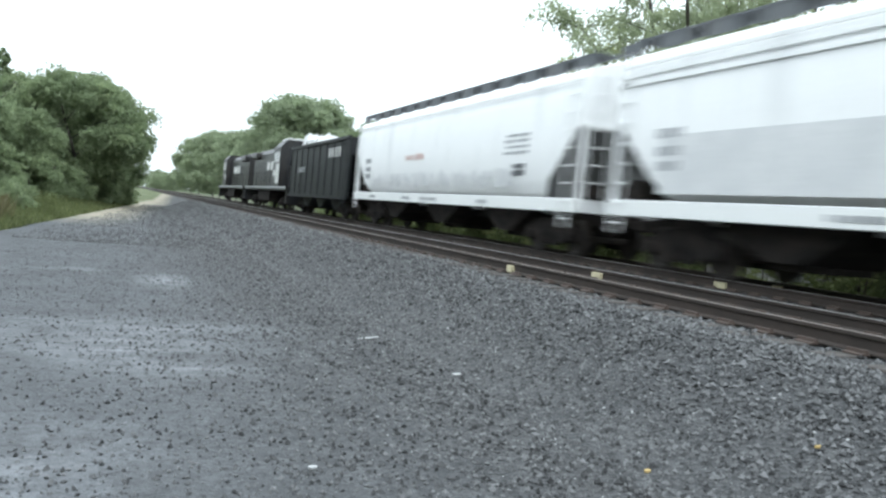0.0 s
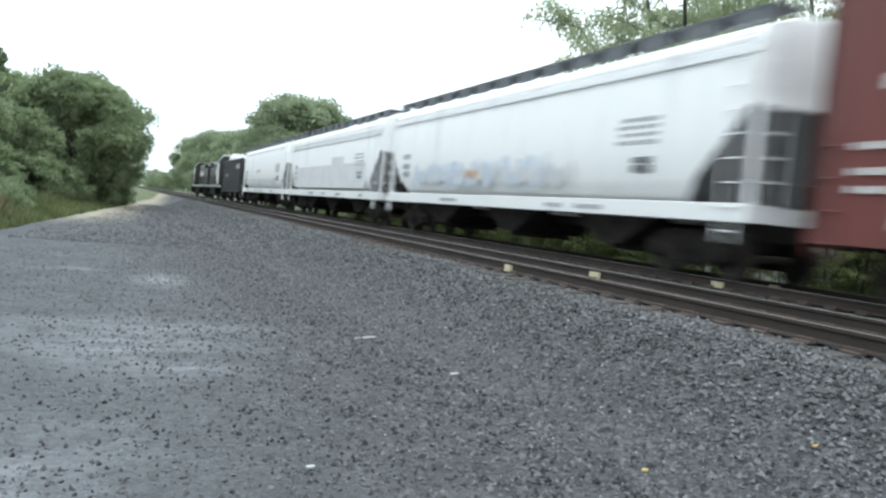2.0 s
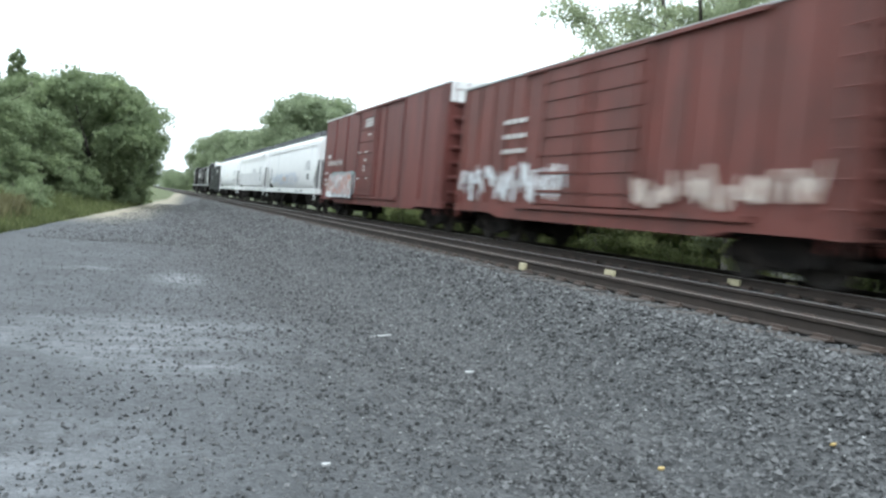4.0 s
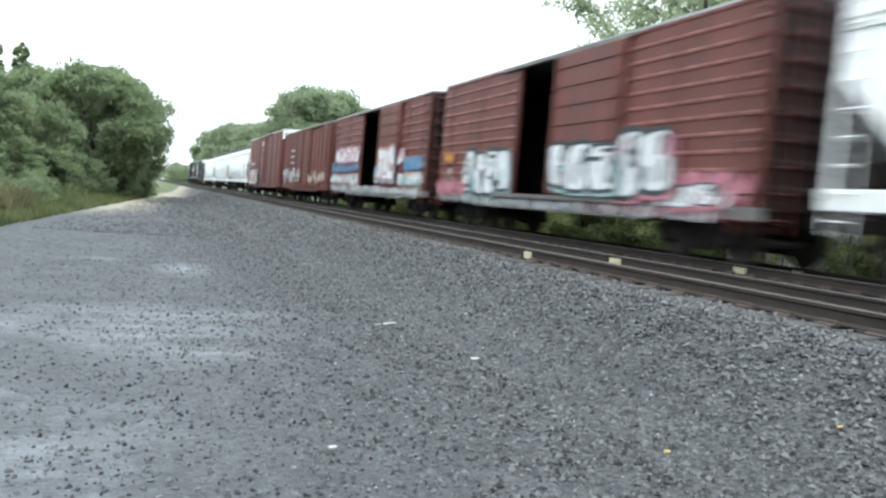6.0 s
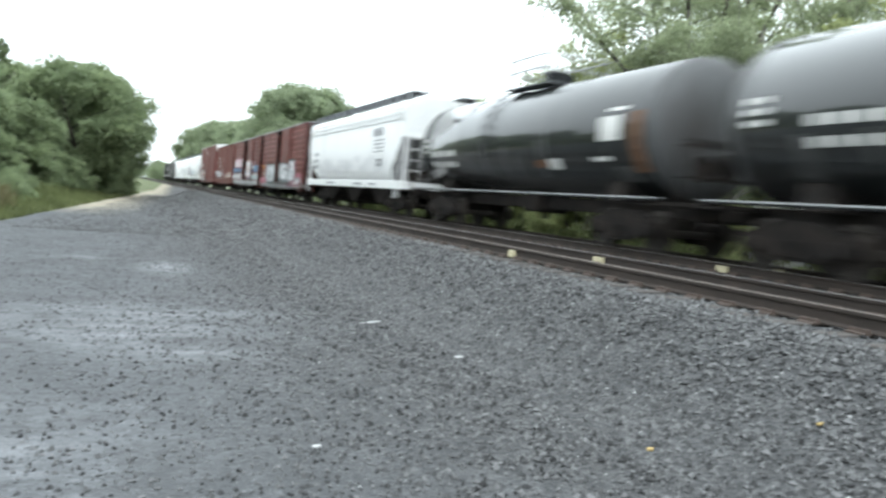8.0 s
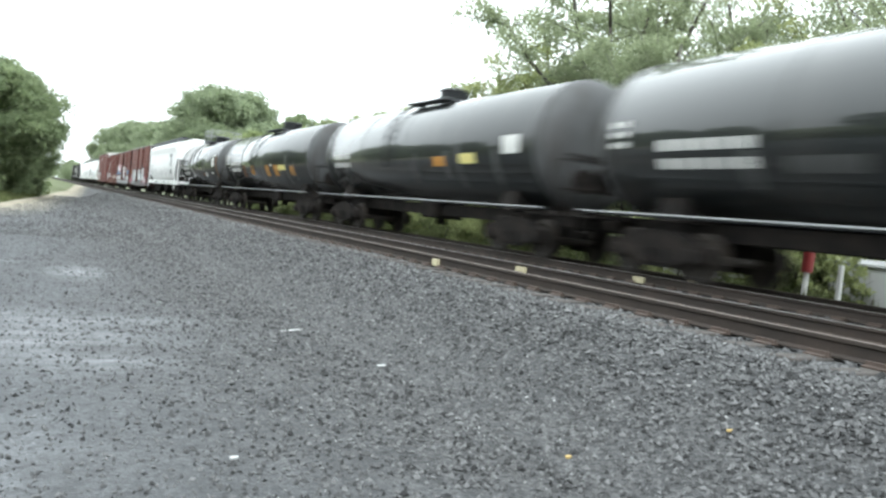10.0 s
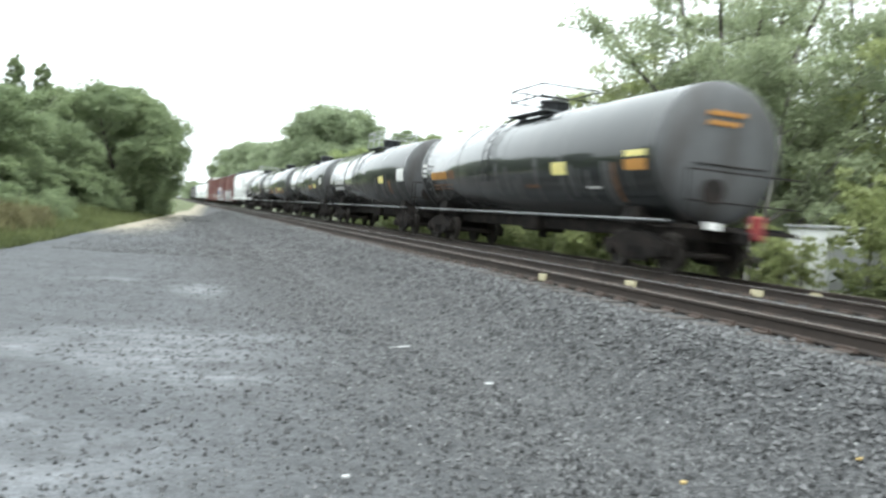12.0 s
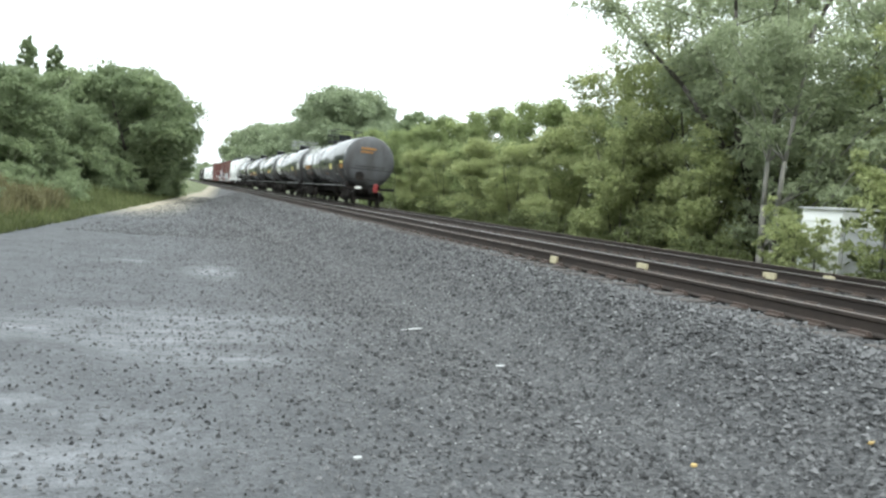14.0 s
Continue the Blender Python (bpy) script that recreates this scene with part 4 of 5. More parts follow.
            v = [bm.verts.new((rr * math.cos(t), y, zc + rr * math.sin(t))) for (rr, t), y in ((q[0], y0), (q[1], y0), (q[1], y1), (q[0], y1))]
            bm.faces.new(v)
        bmesh.ops.remove_doubles(bm, verts=bm.verts, dist=0.0005)
        out = bmesh.ops.extrude_face_region(bm, geom=list(bm.faces))
        bmesh.ops.translate(bm, vec=(-0.004, 0, 0), verts=[v for v in out["geom"] if isinstance(v, bmesh.types.BMVert)])
        bmesh.ops.recalc_face_normals(bm, faces=bm.faces)
        part(name, bm, mat, car)
    frame_under(car, h, IRON, h - 1.75)
    return car


def open_hopper(length):
    car = thing("open_hopper_car", "black open-top hopper car with white lettering and a pale load", "freight car", "train cars")
    h, w = length / 2 - 0.62, 1.5
    for s in (-1, 1):
        a, b = sorted((s * w, s * (w - 0.06)))
        wall = part("side_wall", prism(B(), [(-h, 1.0), (h, 1.0), (h, 3.75), (-h, 3.75)], a, b, "x"), BLACK, car)
        bm = B()
        for k in range(10):
            y = -h + 0.1 + k * (2 * h - 0.2) / 9
            p, q = sorted((s * w, s * (w + 0.035)))
            box(bm, p, q, y - 0.05, y + 0.05, 1.0, 3.7)
        p, q = sorted((s * (w - 0.03), s * (w + 0.1)))
        box(bm, p, q, -h, h, 3.7, 3.85)
        box(bm, p, q, -h, h, 0.92, 1.08)
        pieces("side_stake", bm, BLACK, wall)
        ladder("ladder", car, s * (w + 0.1), -h + 0.1, -h + 0.5, 0.6, 3.8, 8, BLACK)
    for e in (-1, 1):
        bm = B()
        prism(bm, [(e * h, 3.8), (e * h, 3.0), (e * (h - 2.2), 1.3), (e * (h - 2.26), 1.36), (e * (h - 0.08), 3.06), (e * (h - 0.08), 3.8)], -w + 0.06, w - 0.06, "x")
        part("end_slope", bm, BLACK, car)
    bm = B()
    rng = random.Random(4)
    for k in range(40):
        y = h - 0.7 - rng.random() * 5.6
        bmesh.ops.create_icosphere(bm, subdivisions=1, radius=rng.uniform(0.35, 0.6), matrix=Matrix.Translation((rng.uniform(-0.9, 0.9), y, 3.95 + rng.uniform(0, 0.55) - 0.09 * (h - y))))
    for v in bm.verts:
        v.co += Vector((rng.uniform(-0.12, 0.12), rng.uniform(-0.12, 0.12), rng.uniform(-0.12, 0.12)))
    part("load", bm, GREY_WHITE, car, "heaped pale grey load")
    part("load_bed", box(B(), -w + 0.06, w - 0.06, -h + 0.1, h - 0.1, 3.2, 3.4), IRON, car)
    for k in range(3):
        y = (k - 1) * 3.4
        part("hopper_bay", prism(B(), [(y - 1.5, 1.05), (y - 0.3, 0.45), (y + 0.3, 0.45), (y + 1.5, 1.05)], -1.1, 1.1, "x"), BLACK, car)
    bars(car, "lettering", -w - 0.075, -h + 1.6, -h + 4.2, 2.95, 3.4, LETTER, 4, 0.62)
    bars(car, "lettering", -w - 0.075, h - 4.5, h - 2.6, 2.3, 2.6, LETTER_GREY, 4, 0.4)
    frame_under(car, h, BLACK, h - 1.9)
    return car


def locomotive(length, seed, cab_end):
    car = thing("locomotive", "black diesel locomotive with white lettering and pale handrails", "locomotive", "train engines")
    h = length / 2 - 0.62
    c = cab_end
    bm = B()
    box(bm, -1.5, 1.5, -h, h, 1.25, 1.5, 0.02)
    part("frame_deck", bm, LOCO, car)
    bm = B()
    for s in (-1, 1):
        p, q = sorted((s * 1.5, s * 1.53))
        box(bm, p, q, -h, h, 1.38, 1.5)
    pieces("deck_edge", bm, LIGHT_GREY, car, "pale walkway edge stripe")
    y0, y1 = sorted((-c * (h - 0.9), c * (h - 5.2)))
    bm = prism(B(), [(-0.95, 1.5), (-0.95, 4.0), (-0.7, 4.35), (0.7, 4.35), (0.95, 4.0), (0.95, 1.5)], y0, y1, "y")
    hood = part("long_hood", bm, LOCO, car)
    bm = B()
    rng = random.Random(seed)
    for k in range(9):
        y = y0 + 0.6 + k * (y1 - y0 - 1.4) / 8
        for s in (-1, 1):
            p, q = sorted((s * 0.95, s * 0.975))
            box(bm, p, q, y - 0.45, y + 0.45, 1.6, 3.4)
    pieces("hood_door", bm, LOCO, hood)
    bm = B()
    for k in range(3):
        y = y0 + 1.5 + k * 2.4
        lathe(bm, [(0, 0.55), (0.14, 0.55), (0.2, 0.3)], "z", 16, (0, y, 4.34))
    pieces("roof_fan", bm, LOCO, hood)
    bm = B()
    box(bm, -1.3, 1.3, min(-c * (h - 1.2), -c * (h - 4.0)), max(-c * (h - 1.2), -c * (h - 4.0)), 3.7, 4.2, 0.1)
    part("radiator", bm, LOCO, hood)
    y0, y1 = sorted((c * (h - 5.2), c * (h - 2.7)))
    bm = B()
    prism(bm, [(-1.5, 1.5), (-1.5, 4.1), (-1.1, 4.6), (1.1, 4.6), (1.5, 4.1), (1.5, 1.5)], y0, y1, "y")
    cab = part("cab", bm, LOCO, car)
    bm = B()
    for s in (-1, 1):
        p, q = sorted((s * 1.5, s * 1.515))
        box(bm, p, q, y0 + 0.3, y0 + 1.05, 3.1, 3.8)
        box(bm, p, q, y0 + 1.3, y0 + 2.1, 3.1, 3.8)
    # the panes' reflection is painted in with pale grey-white
    pieces("cab_window", bm, GREY_WHITE, cab, "cab windows coloured pale as a sky reflection")
    y0, y1 = sorted((c * (h - 2.7), c * (h - 0.9)))
    part("nose", box(B(), -0.9, 0.9, y0, y1, 1.5, 3.0, 0.12), LOCO, car)
    bm = B()
    prism(bm, [(-2.4, 0.5), (-2.6, 1.25), (2.6, 1.25), (2.4, 0.5)], -1.35, 1.35, "x")
    part("fuel_tank", bm, IRON, car)
    bm = B()
    for s in (-1, 1):
        for k in range(10):
            y = -h + 0.3 + k * (2 * h - 0.6) / 9
            tube(bm, (s * 1.48, y, 1.5), (s * 1.48, y, 2.5), 0.014)
        tube(bm, (s * 1.48, -h + 0.3, 2.5), (s * 1.48, h - 0.3, 2.5), 0.014)
    pieces("handrail", bm, IRON, car)
    if c < 0:
        part("cab_panel", box(B(), -1.53, -1.505, -h + 2.8, -h + 4.0, 1.7, 3.0), LETTER, cab, "white painted cab side panel")
        part("cab_roof_cover", box(B(), -1.05, 1.05, -h + 2.75, -h + 5.1, 4.605, 4.75, 0.04), GREY_WHITE, cab, "pale grey cab roof")
    bm = B()
    for e in (-1, 1):
        box(bm, -1.45, 1.45, e * h - 0.08, e * h + 0.08, 0.4, 1.3)
    pieces("pilot", bm, LOCO, car)
    bars(car, "lettering", -0.99, -2.5, 2.2, 2.75, 3.35, LETTER, 3, 0.35)
    bars(car, "lettering", -1.52, c * (h - 4.6) - 0.5, c * (h - 4.6) + 0.5, 2.2, 2.6, LETTER, 2, 0.3)
    frame_under(car, h, LOCO, h - 3.0)
    return car


CARS = []        # (car, distance of its middle behind the front of the open hopper)
_back = -39.2
for _c in (1, -1):
    CARS.append((locomotive(19.6, 3 + _c, _c), _back + 9.8))
    _back += 19.6


def couple(car, length):
    global _back
    CARS.append((car, _back + length / 2))
    _back += length


couple(open_hopper(15.0), 15.0)
w1 = covered_hopper(19.67, "clean white covered hopper car with faded markings", WHITE, 1, 11)
sprayed(w1, -1.53, [("faint", -6.0, 6.6, 1.5, 2.1, 18, 0.6), ("salmon", 0.8, 2.6, 2.45, 2.7, 4, 0.3)], 3)
couple(w1, 19.67)
w2 = covered_hopper(19.35, "pale grey-white covered hopper car with grimy lower side", WHITE, 3, 12)
bars(w2, "painted_over_panel", -1.532, -7.0, 7.4, 1.45, 2.55, SPRAY["faint"], 1, 0, "pale grey painted-over panel")
bars(w2, "painted_over_panel", -1.54, -3.4, -1.2, 1.9, 2.9, SPRAY["faint"], 1, 0)
couple(w2, 19.35)
w3 = covered_hopper(19.89, "white covered hopper car with pale blue graffiti", WHITE, 2, 13)
sprayed(w3, -1.53, [("pale", -3.0, 6.5, 1.45, 2.4, 16, 0.8), ("faint", -4.0, 6.0, 1.5, 2.2, 12, 0.6), ("orange", 1.2, 2.0, 1.75, 2.1, 2, 0.4)], 4)
couple(w3, 19.89)

b1 = boxcar(19.68, "tall plain red-brown boxcar with white-banded end and pale graffiti", RED_BROWN, 4.95, "plain", (-1.1, 2.05), False, WHITE, 1)
for z in (4.35, 4.22, 4.1):
    bars(b1, "lettering", -1.6, -0.3, 0.9, z, z + 0.09, LETTER, 5, 0.3)
for y0, y1, z, many in ((1.1, 1.75, 2.95, 4), (0.0, 0.6, 2.95, 3), (-0.05, 0.75, 2.6, 4), (0.25, 0.75, 2.15, 3), (0.25, 0.75, 2.3, 3), (0.9, 1.8, 1.78, 4), (-0.35, 0.2, 1.78, 3), (-0.5, 0.3, 3.7, 4)):
    bars(b1, "lettering", -1.6, y1 - 0.55 * (y1 - y0), y1, z, z + 0.075, LETTER, many, 0.45)
bars(b1, "lettering", -1.56, 4.95, 8.2, 2.53, 2.78, LETTER, 6, 0.62)
bars(b1, "lettering", -1.56, 7.4, 8.2, 2.9, 3.1, LETTER, 3, 0.5)
for z in (1.5, 1.75, 2.1):
    bars(b1, "lettering", -1.56, 7.9, 8.6, z, z + 0.1, LETTER, 3, 0.4)
sprayed(b1, -1.55, [("white", 2.2, 7.4, 0.88, 2.1, 26, 0.9), ("teal", 2.2, 6.6, 1.95, 2.2, 14, 0.4), ("tan", 2.3, 7.6, 0.9, 2.0, 22, 0.7), ("salmon", 2.4, 6.2, 1.2, 1.9, 14, 0.55), ("grey", 2.4, 7.2, 0.95, 2.0, 14, 0.35), ("white", 2.2, 7.2, 0.88, 1.25, 20, 0.6), ("teal", 3.0, 6.6, 0.95, 2.0, 6, 0.3), ("white", 2.6, 6.8, 1.6, 2.05, 10, 0.4)], 5)
bubble_letters(b1, -1.69, 6.9, 2.3, 1.0, 2.1, 6, "salmon", "grey", 81, "white")
couple(b1, 19.68)
b2 = boxcar(16.29, "rust-red boxcar with closed sliding doors and white graffiti", RED_BRIGHT, 4.5, "vertical", (-2.2, 2.2), False, None, 2)
sprayed(b2, -1.545, [("white", 0.5, 7.2, 1.05, 2.2, 12, 0.8), ("tan", -7.0, -2.0, 1.05, 2.0, 8, 0.7), ("grey", 0.6, 7.0, 1.1, 2.0, 6, 0.4)], 6)
for z in (2.4, 2.8, 3.2):
    bars(b2, "lettering", -1.56, 3.0, 4.4, z, z + 0.12, LETTER, 4, 0.4)
couple(b2, 16.29)
b3 = boxcar(16.06, "rust-red ribbed boxcar with open door and blue graffiti", RED_BRIGHT, 4.5, "horizontal", (-1.1, 1.9), True, None, 3)
sprayed(b3, -1.54, [("pink", 2.0, 6.6, 2.1, 2.9, 7, 0.4), ("white", 2.0, 6.8, 2.15, 3.05, 16, 0.5), ("blue", 1.95, 7.4, 1.65, 2.25, 14, 0.6), ("white", 1.95, 7.4, 1.1, 1.7, 18, 0.55), ("orange", 2.6, 6.6, 1.4, 1.62, 3, 0.25), ("dark", 2.2, 7.0, 1.3, 2.0, 8, 0.25)], 7)
sprayed(b3, -1.54, [("blue", -7.05, -4.9, 1.72, 2.28, 12, 0.75), ("white", -7.1, -4.2, 1.1, 1.72, 14, 0.55), ("teal", -6.9, -4.4, 1.1, 1.6, 6, 0.4), ("orange", -6.0, -5.5, 1.48, 1.66, 2, 0.3), ("white", -4.9, -4.15, 1.9, 2.7, 5, 0.5), ("pink", -4.9, -4.2, 1.6, 2.6, 3, 0.35), ("white", -7.2, 7.2, 0.8, 1.15, 24, 0.4)], 37)
bubble_letters(b3, -1.565, 6.6, 2.2, 2.15, 2.95, 6, "white", "pink", 82)
sprayed(b3, -1.645, [("white", -4.0, -1.2, 1.15, 2.2, 12, 0.6), ("pale", -4.0, -1.2, 1.15, 2.0, 7, 0.6), ("blue", -4.0, -1.3, 1.5, 2.0, 6, 0.5), ("dark", -3.8, -1.4, 1.2, 1.9, 5, 0.3)], 17)
bubble_letters(b3, -1.69, -1.5, -3.9, 1.3, 2.75, 3, "white", "salmon", 83, "blue")
sprayed(b3, -1.517, [("white", -6.6, 7.0, 0.68, 0.97, 22, 0.3), ("grey", -6.6, 7.0, 0.68, 0.97, 16, 0.3), ("dark", -6.6, 7.0, 0.68, 0.97, 8, 0.2)], 27)
couple(b3, 16.06)
b4 = boxcar(16.26, "rust-red ribbed boxcar with open door and black-white graffiti", RED_BRIGHT, 4.5, "horizontal", (-0.35, 1.75), True, None, 4)
sprayed(b4, -1.54, [("pink", -7.25, -4.7, 0.95, 1.65, 12, 0.6), ("white", -6.9, -4.8, 0.9, 1.35, 7, 0.35), ("pink", 4.9, 7.5, 0.85, 1.5, 11, 0.55), ("orange", 6.1, 6.9, 1.9, 2.5, 4, 0.3), ("tan", 6.0, 6.6, 1.2, 1.8, 3, 0.35)], 8)
bubble_letters(b4, -1.56, 5.2, 1.9, 0.95, 2.35, 4, "white", "dark", 84, "teal")
bubble_letters(b4, -1.66, -0.5, -3.4, 1.12, 2.35, 3, "white", "dark", 85, "teal")
bubble_letters(b4, -1.6, -3.4, -5.2, 1.0, 2.5, 2, "white", "dark", 86, "pink")
bubble_letters(b4, -1.56, -5.2, -6.6, 0.9, 1.4, 2, "white", "dark", 87, "pink")
sprayed(b4, -1.517, [("white", -6.6, 7.0, 0.68, 0.97, 30, 0.32), ("dark", -6.6, 7.0, 0.68, 0.97, 14, 0.25), ("pink", -6.8, -2.0, 0.7, 0.95, 5, 0.25)], 28)
couple(b4, 16.26)
w4 = covered_hopper(17.21, "white covered hopper car with dark reporting marks", WHITE, 3, 14)
bars(w4, "lettering", -1.545, -5.3, -3.9, 3.08, 3.4, LETTER_GREY, 4, 0.42)
sprayed(w4, -1.53, [("faint", -6.0, 5.5, 1.5, 2.4, 12, 0.7)], 4)
couple(w4, 17.21)

_L, _R, _G = LETTER, RUST_PATCH, TANK_GRIME


def marked(length, label, seed, platform, marks, dia=2.95):
    """A tank car with its markings: (material, from, to along the side, from, to in degrees over the middle, name)."""
    couple(tank_car(length, label, seed, platform, [(m, y0, y1, a0 + 8, a1 + 8, name) for m, y0, y1, a0, a1, name in marks], dia), length)


def streaks(seed, half, many):
    """Thin runs of road grime down the side."""
    rng = random.Random(seed)
    out = []
    for k in range(many):
        y, top = rng.uniform(-half, half), rng.uniform(-24, 2)
        out.append((TANK_GRIME, y, y + rng.uniform(0.05, 0.3), rng.uniform(-52, -34), top, "grime_streak"))
    return out


def stencil_rows(y0, y1, a0, rows, mat=_L, step=6.0, tall=2.6, many=5):
    """Short rows of small marks past reading."""
    w = (y1 - y0) / many
    return [(mat, y0 + w * k, y0 + w * (k + 0.68), a0 - step * i - tall, a0 - step * i, "lettering") for i in range(rows) for k in range(many)]


marked(15.0, "black tank car with white markings and orange rust stains", 21, "white", stencil_rows(3.5, 5.5, -10, 2, step=14.0, tall=7) + [(_L, -2.8, -2.3, -36, -25, "placard"), (_R, -2.2, -1.6, -34, -26, "placard"), (_L, -4.95, -4.3, -29, -25, "lettering"), (_L, -5.4, -4.65, -12, 8, "white_panel"), (_L, -5.6, -4.9, 12, 15, "lettering"), (_R, -6.15, -5.75, -40, 10, "rust_stain"), (_G, -5.7, -5.0, -50, -34, "grime_streak")] + stencil_rows(5.7, 6.2, 6, 3, step=7.0, tall=4, many=2) + streaks(61, 5.5, 9))
marked(17.35, "black tank car with orange and yellow placards", 22, "", stencil_rows(4.0, 6.0, -5, 2, step=13.0, tall=6.5) + stencil_rows(6.7, 7.3, 8, 3, step=7.0, tall=4, many=2) + [(_R, 2.95, 3.45, -36, -12, "rust_stain"), (_G, 1.9, 2.6, -27, -18, "lettering"), (ORANGE, 1.18, 1.8, -31, -14, "placard"), (ORANGE, -1.66, -1.03, -34, -14, "placard"), (ORANGE, -3.1, -2.5, -34, -14, "placard"), (PLACARD_Y, -4.3, -3.15, -23, -14, "placard"), (ORANGE, -5.6, -4.95, -32, -16, "placard"), (_L, -2.3, -1.8, -15, -13, "lettering")] + streaks(62, 6.8, 12))
marked(15.95, "black tank car with small yellow placards", 23, "", stencil_rows(4.4, 6.0, -4, 2, step=11.0, tall=6) + [(ORANGE, -2.6, -1.9, -22, -12, "placard"), (PLACARD_Y, -4.2, -3.4, -20, -10, "placard"), (_L, -6.2, -5.5, -12, 4, "white_panel")] + streaks(63, 6.2, 9))
marked(17.7, "black tank car with white top railing and markings", 24, "white", stencil_rows(4.2, 6.3, -8, 2, step=12.0, tall=7) + stencil_rows(7.0, 7.5, 6, 3, step=7.0, tall=4, many=2) + [(PLACARD_Y, -4.3, -3.45, -17, -5, "placard"), (_L, -7.5, -6.5, -15, 5, "white_panel"), (_G, -7.0, -6.3, -58, -33, "grime_patch"), (_R, -5.4, -5.0, -36, -13, "rust_stain"), (_G, 2.4, 3.6, -30, -20, "lettering")] + streaks(64, 6.8, 12), 3.0)
marked(17.65, "black tank car with yellow placards at the train's end", 25, "black", stencil_rows(4.85, 6.5, -6, 1, ORANGE, tall=10, many=6) + stencil_rows(4.4, 6.4, -23, 2, _R, step=5.0, tall=2, many=7) + stencil_rows(7.0, 7.5, 6, 3, step=7.0, tall=4, many=2) + [(_R, 4.1, 4.7, -16, -5, "placard"), (PLACARD_Y, -3.85, -3.1, -18, -6, "placard"), (PLACARD_Y, -7.3, -6.5, -6, -1, "placard"), (ORANGE, -7.3, -6.5, -17, -8, "placard"), (_L, -5.3, -4.7, -32, -30, "lettering"), (_G, -5.9, -5.5, -50, -8, "grime_streak"), (_R, -6.1, -5.95, -46, -10, "rust_stain"), (_R, -2.2, -1.4, -30, -27, "rust_stain")] + streaks(65, 6.8, 14), 3.05)
last = CARS[-1][0]
_y = -(17.65 / 2 - 0.62)
part("end_marker", box(B(), 0.1, 0.36, _y - 0.62, _y - 0.44, 0.8, 1.3, 0.04), RED_LAMP, last, "red end-of-train marker box")
part("end_marker", box(B(), -0.95, -0.6, _y - 0.5, _y - 0.46, 0.95, 1.1), LETTER, last, "small white plate")
for z, n in ((3.32, 6), (3.12, 5)):
    bm = B()
    for k in range(n):
        box(bm, -0.62 + 0.15 * k, -0.51 + 0.15 * k, _y + 0.1, _y + 0.6, z - 0.045, z + 0.045)
    pieces("lettering", bm, ORANGE, last)

# seconds, place of the open hopper's front along the track
RUN = ((0.0, 49.36), (2.5, 91.79), (5.0, 134.57), (7.5, 177.66), (9.5, 212.09), (11.0, 238.3), (12.0, 255.6), (13.0, 272.0), (14.0, 287.8))

# ---- trees and bushes ----


def leaf_soup(name, blobs, count, size, seed, mat, parent, hollow=0.45, lift=0.0):
    """Many small folded leaf clumps round uneven masses (x, y, z, rx, ry, rz)."""
    rng = np.random.default_rng(seed)
    bl = np.array(blobs, float)
    wgt = (bl[:, 3] * bl[:, 4] * bl[:, 5]) ** 0.67
    pick = rng.choice(len(bl), count, p=wgt / wgt.sum())
    d = rng.normal(size=(count, 3))
    d /= np.linalg.norm(d, axis=1)[:, None]
    d[:, 2] = np.where(rng.random(count) < lift, np.abs(d[:, 2]), d[:, 2])
    # lumps of foliage with gaps between them
    ph = rng.random(3) * 6
    lump = np.sin(d[:, 0] * 5 + ph[0] + pick) * np.sin(d[:, 1] * 6 + ph[1]) * np.sin(d[:, 2] * 5 + ph[2])
    rad = (hollow + (1 - hollow) * rng.random(count) ** 0.6) * (1 + 0.28 * lump + 0.17 * rng.normal(size=count))
    c = bl[pick, :3] + d * bl[pick, 3:] * rad[:, None]
    up = rng.normal(size=(count, 3)) * 0.8 + d * 0.5 + np.array([0, 0, 0.5])
    up /= np.linalg.norm(up, axis=1)[:, None]
    a = np.cross(up, rng.normal(size=(count, 3)))
    a /= np.linalg.norm(a, axis=1)[:, None]
    b = np.cross(up, a)
    s = (size * (0.5 + rng.random(count)))[:, None]
    V = np.empty((count, 6, 3))
    V[:, 0], V[:, 1] = c - a * s, c + b * s * 0.42 + up * s * 0.12 - a * s * 0.1
    V[:, 2], V[:, 3] = c + a * s, c - b * s * 0.42 + up * s * 0.12 + a * s * 0.1
    V[:, 4], V[:, 5] = c + a * s * 0.35 - up * s * 0.15, c - a * s * 0.4 - up * s * 0.1
    k = np.arange(count)[:, None] * 6
    F = np.concatenate([k + np.array([0, 5, 1]), k + np.array([5, 4, 1]), k + np.array([4, 2, 1]), k + np.array([0, 3, 5]), k + np.array([5, 3, 4]), k + np.array([4, 3, 2])])
    return soup(name, V.reshape(-1, 3).tolist(), F.tolist(), mat, parent)


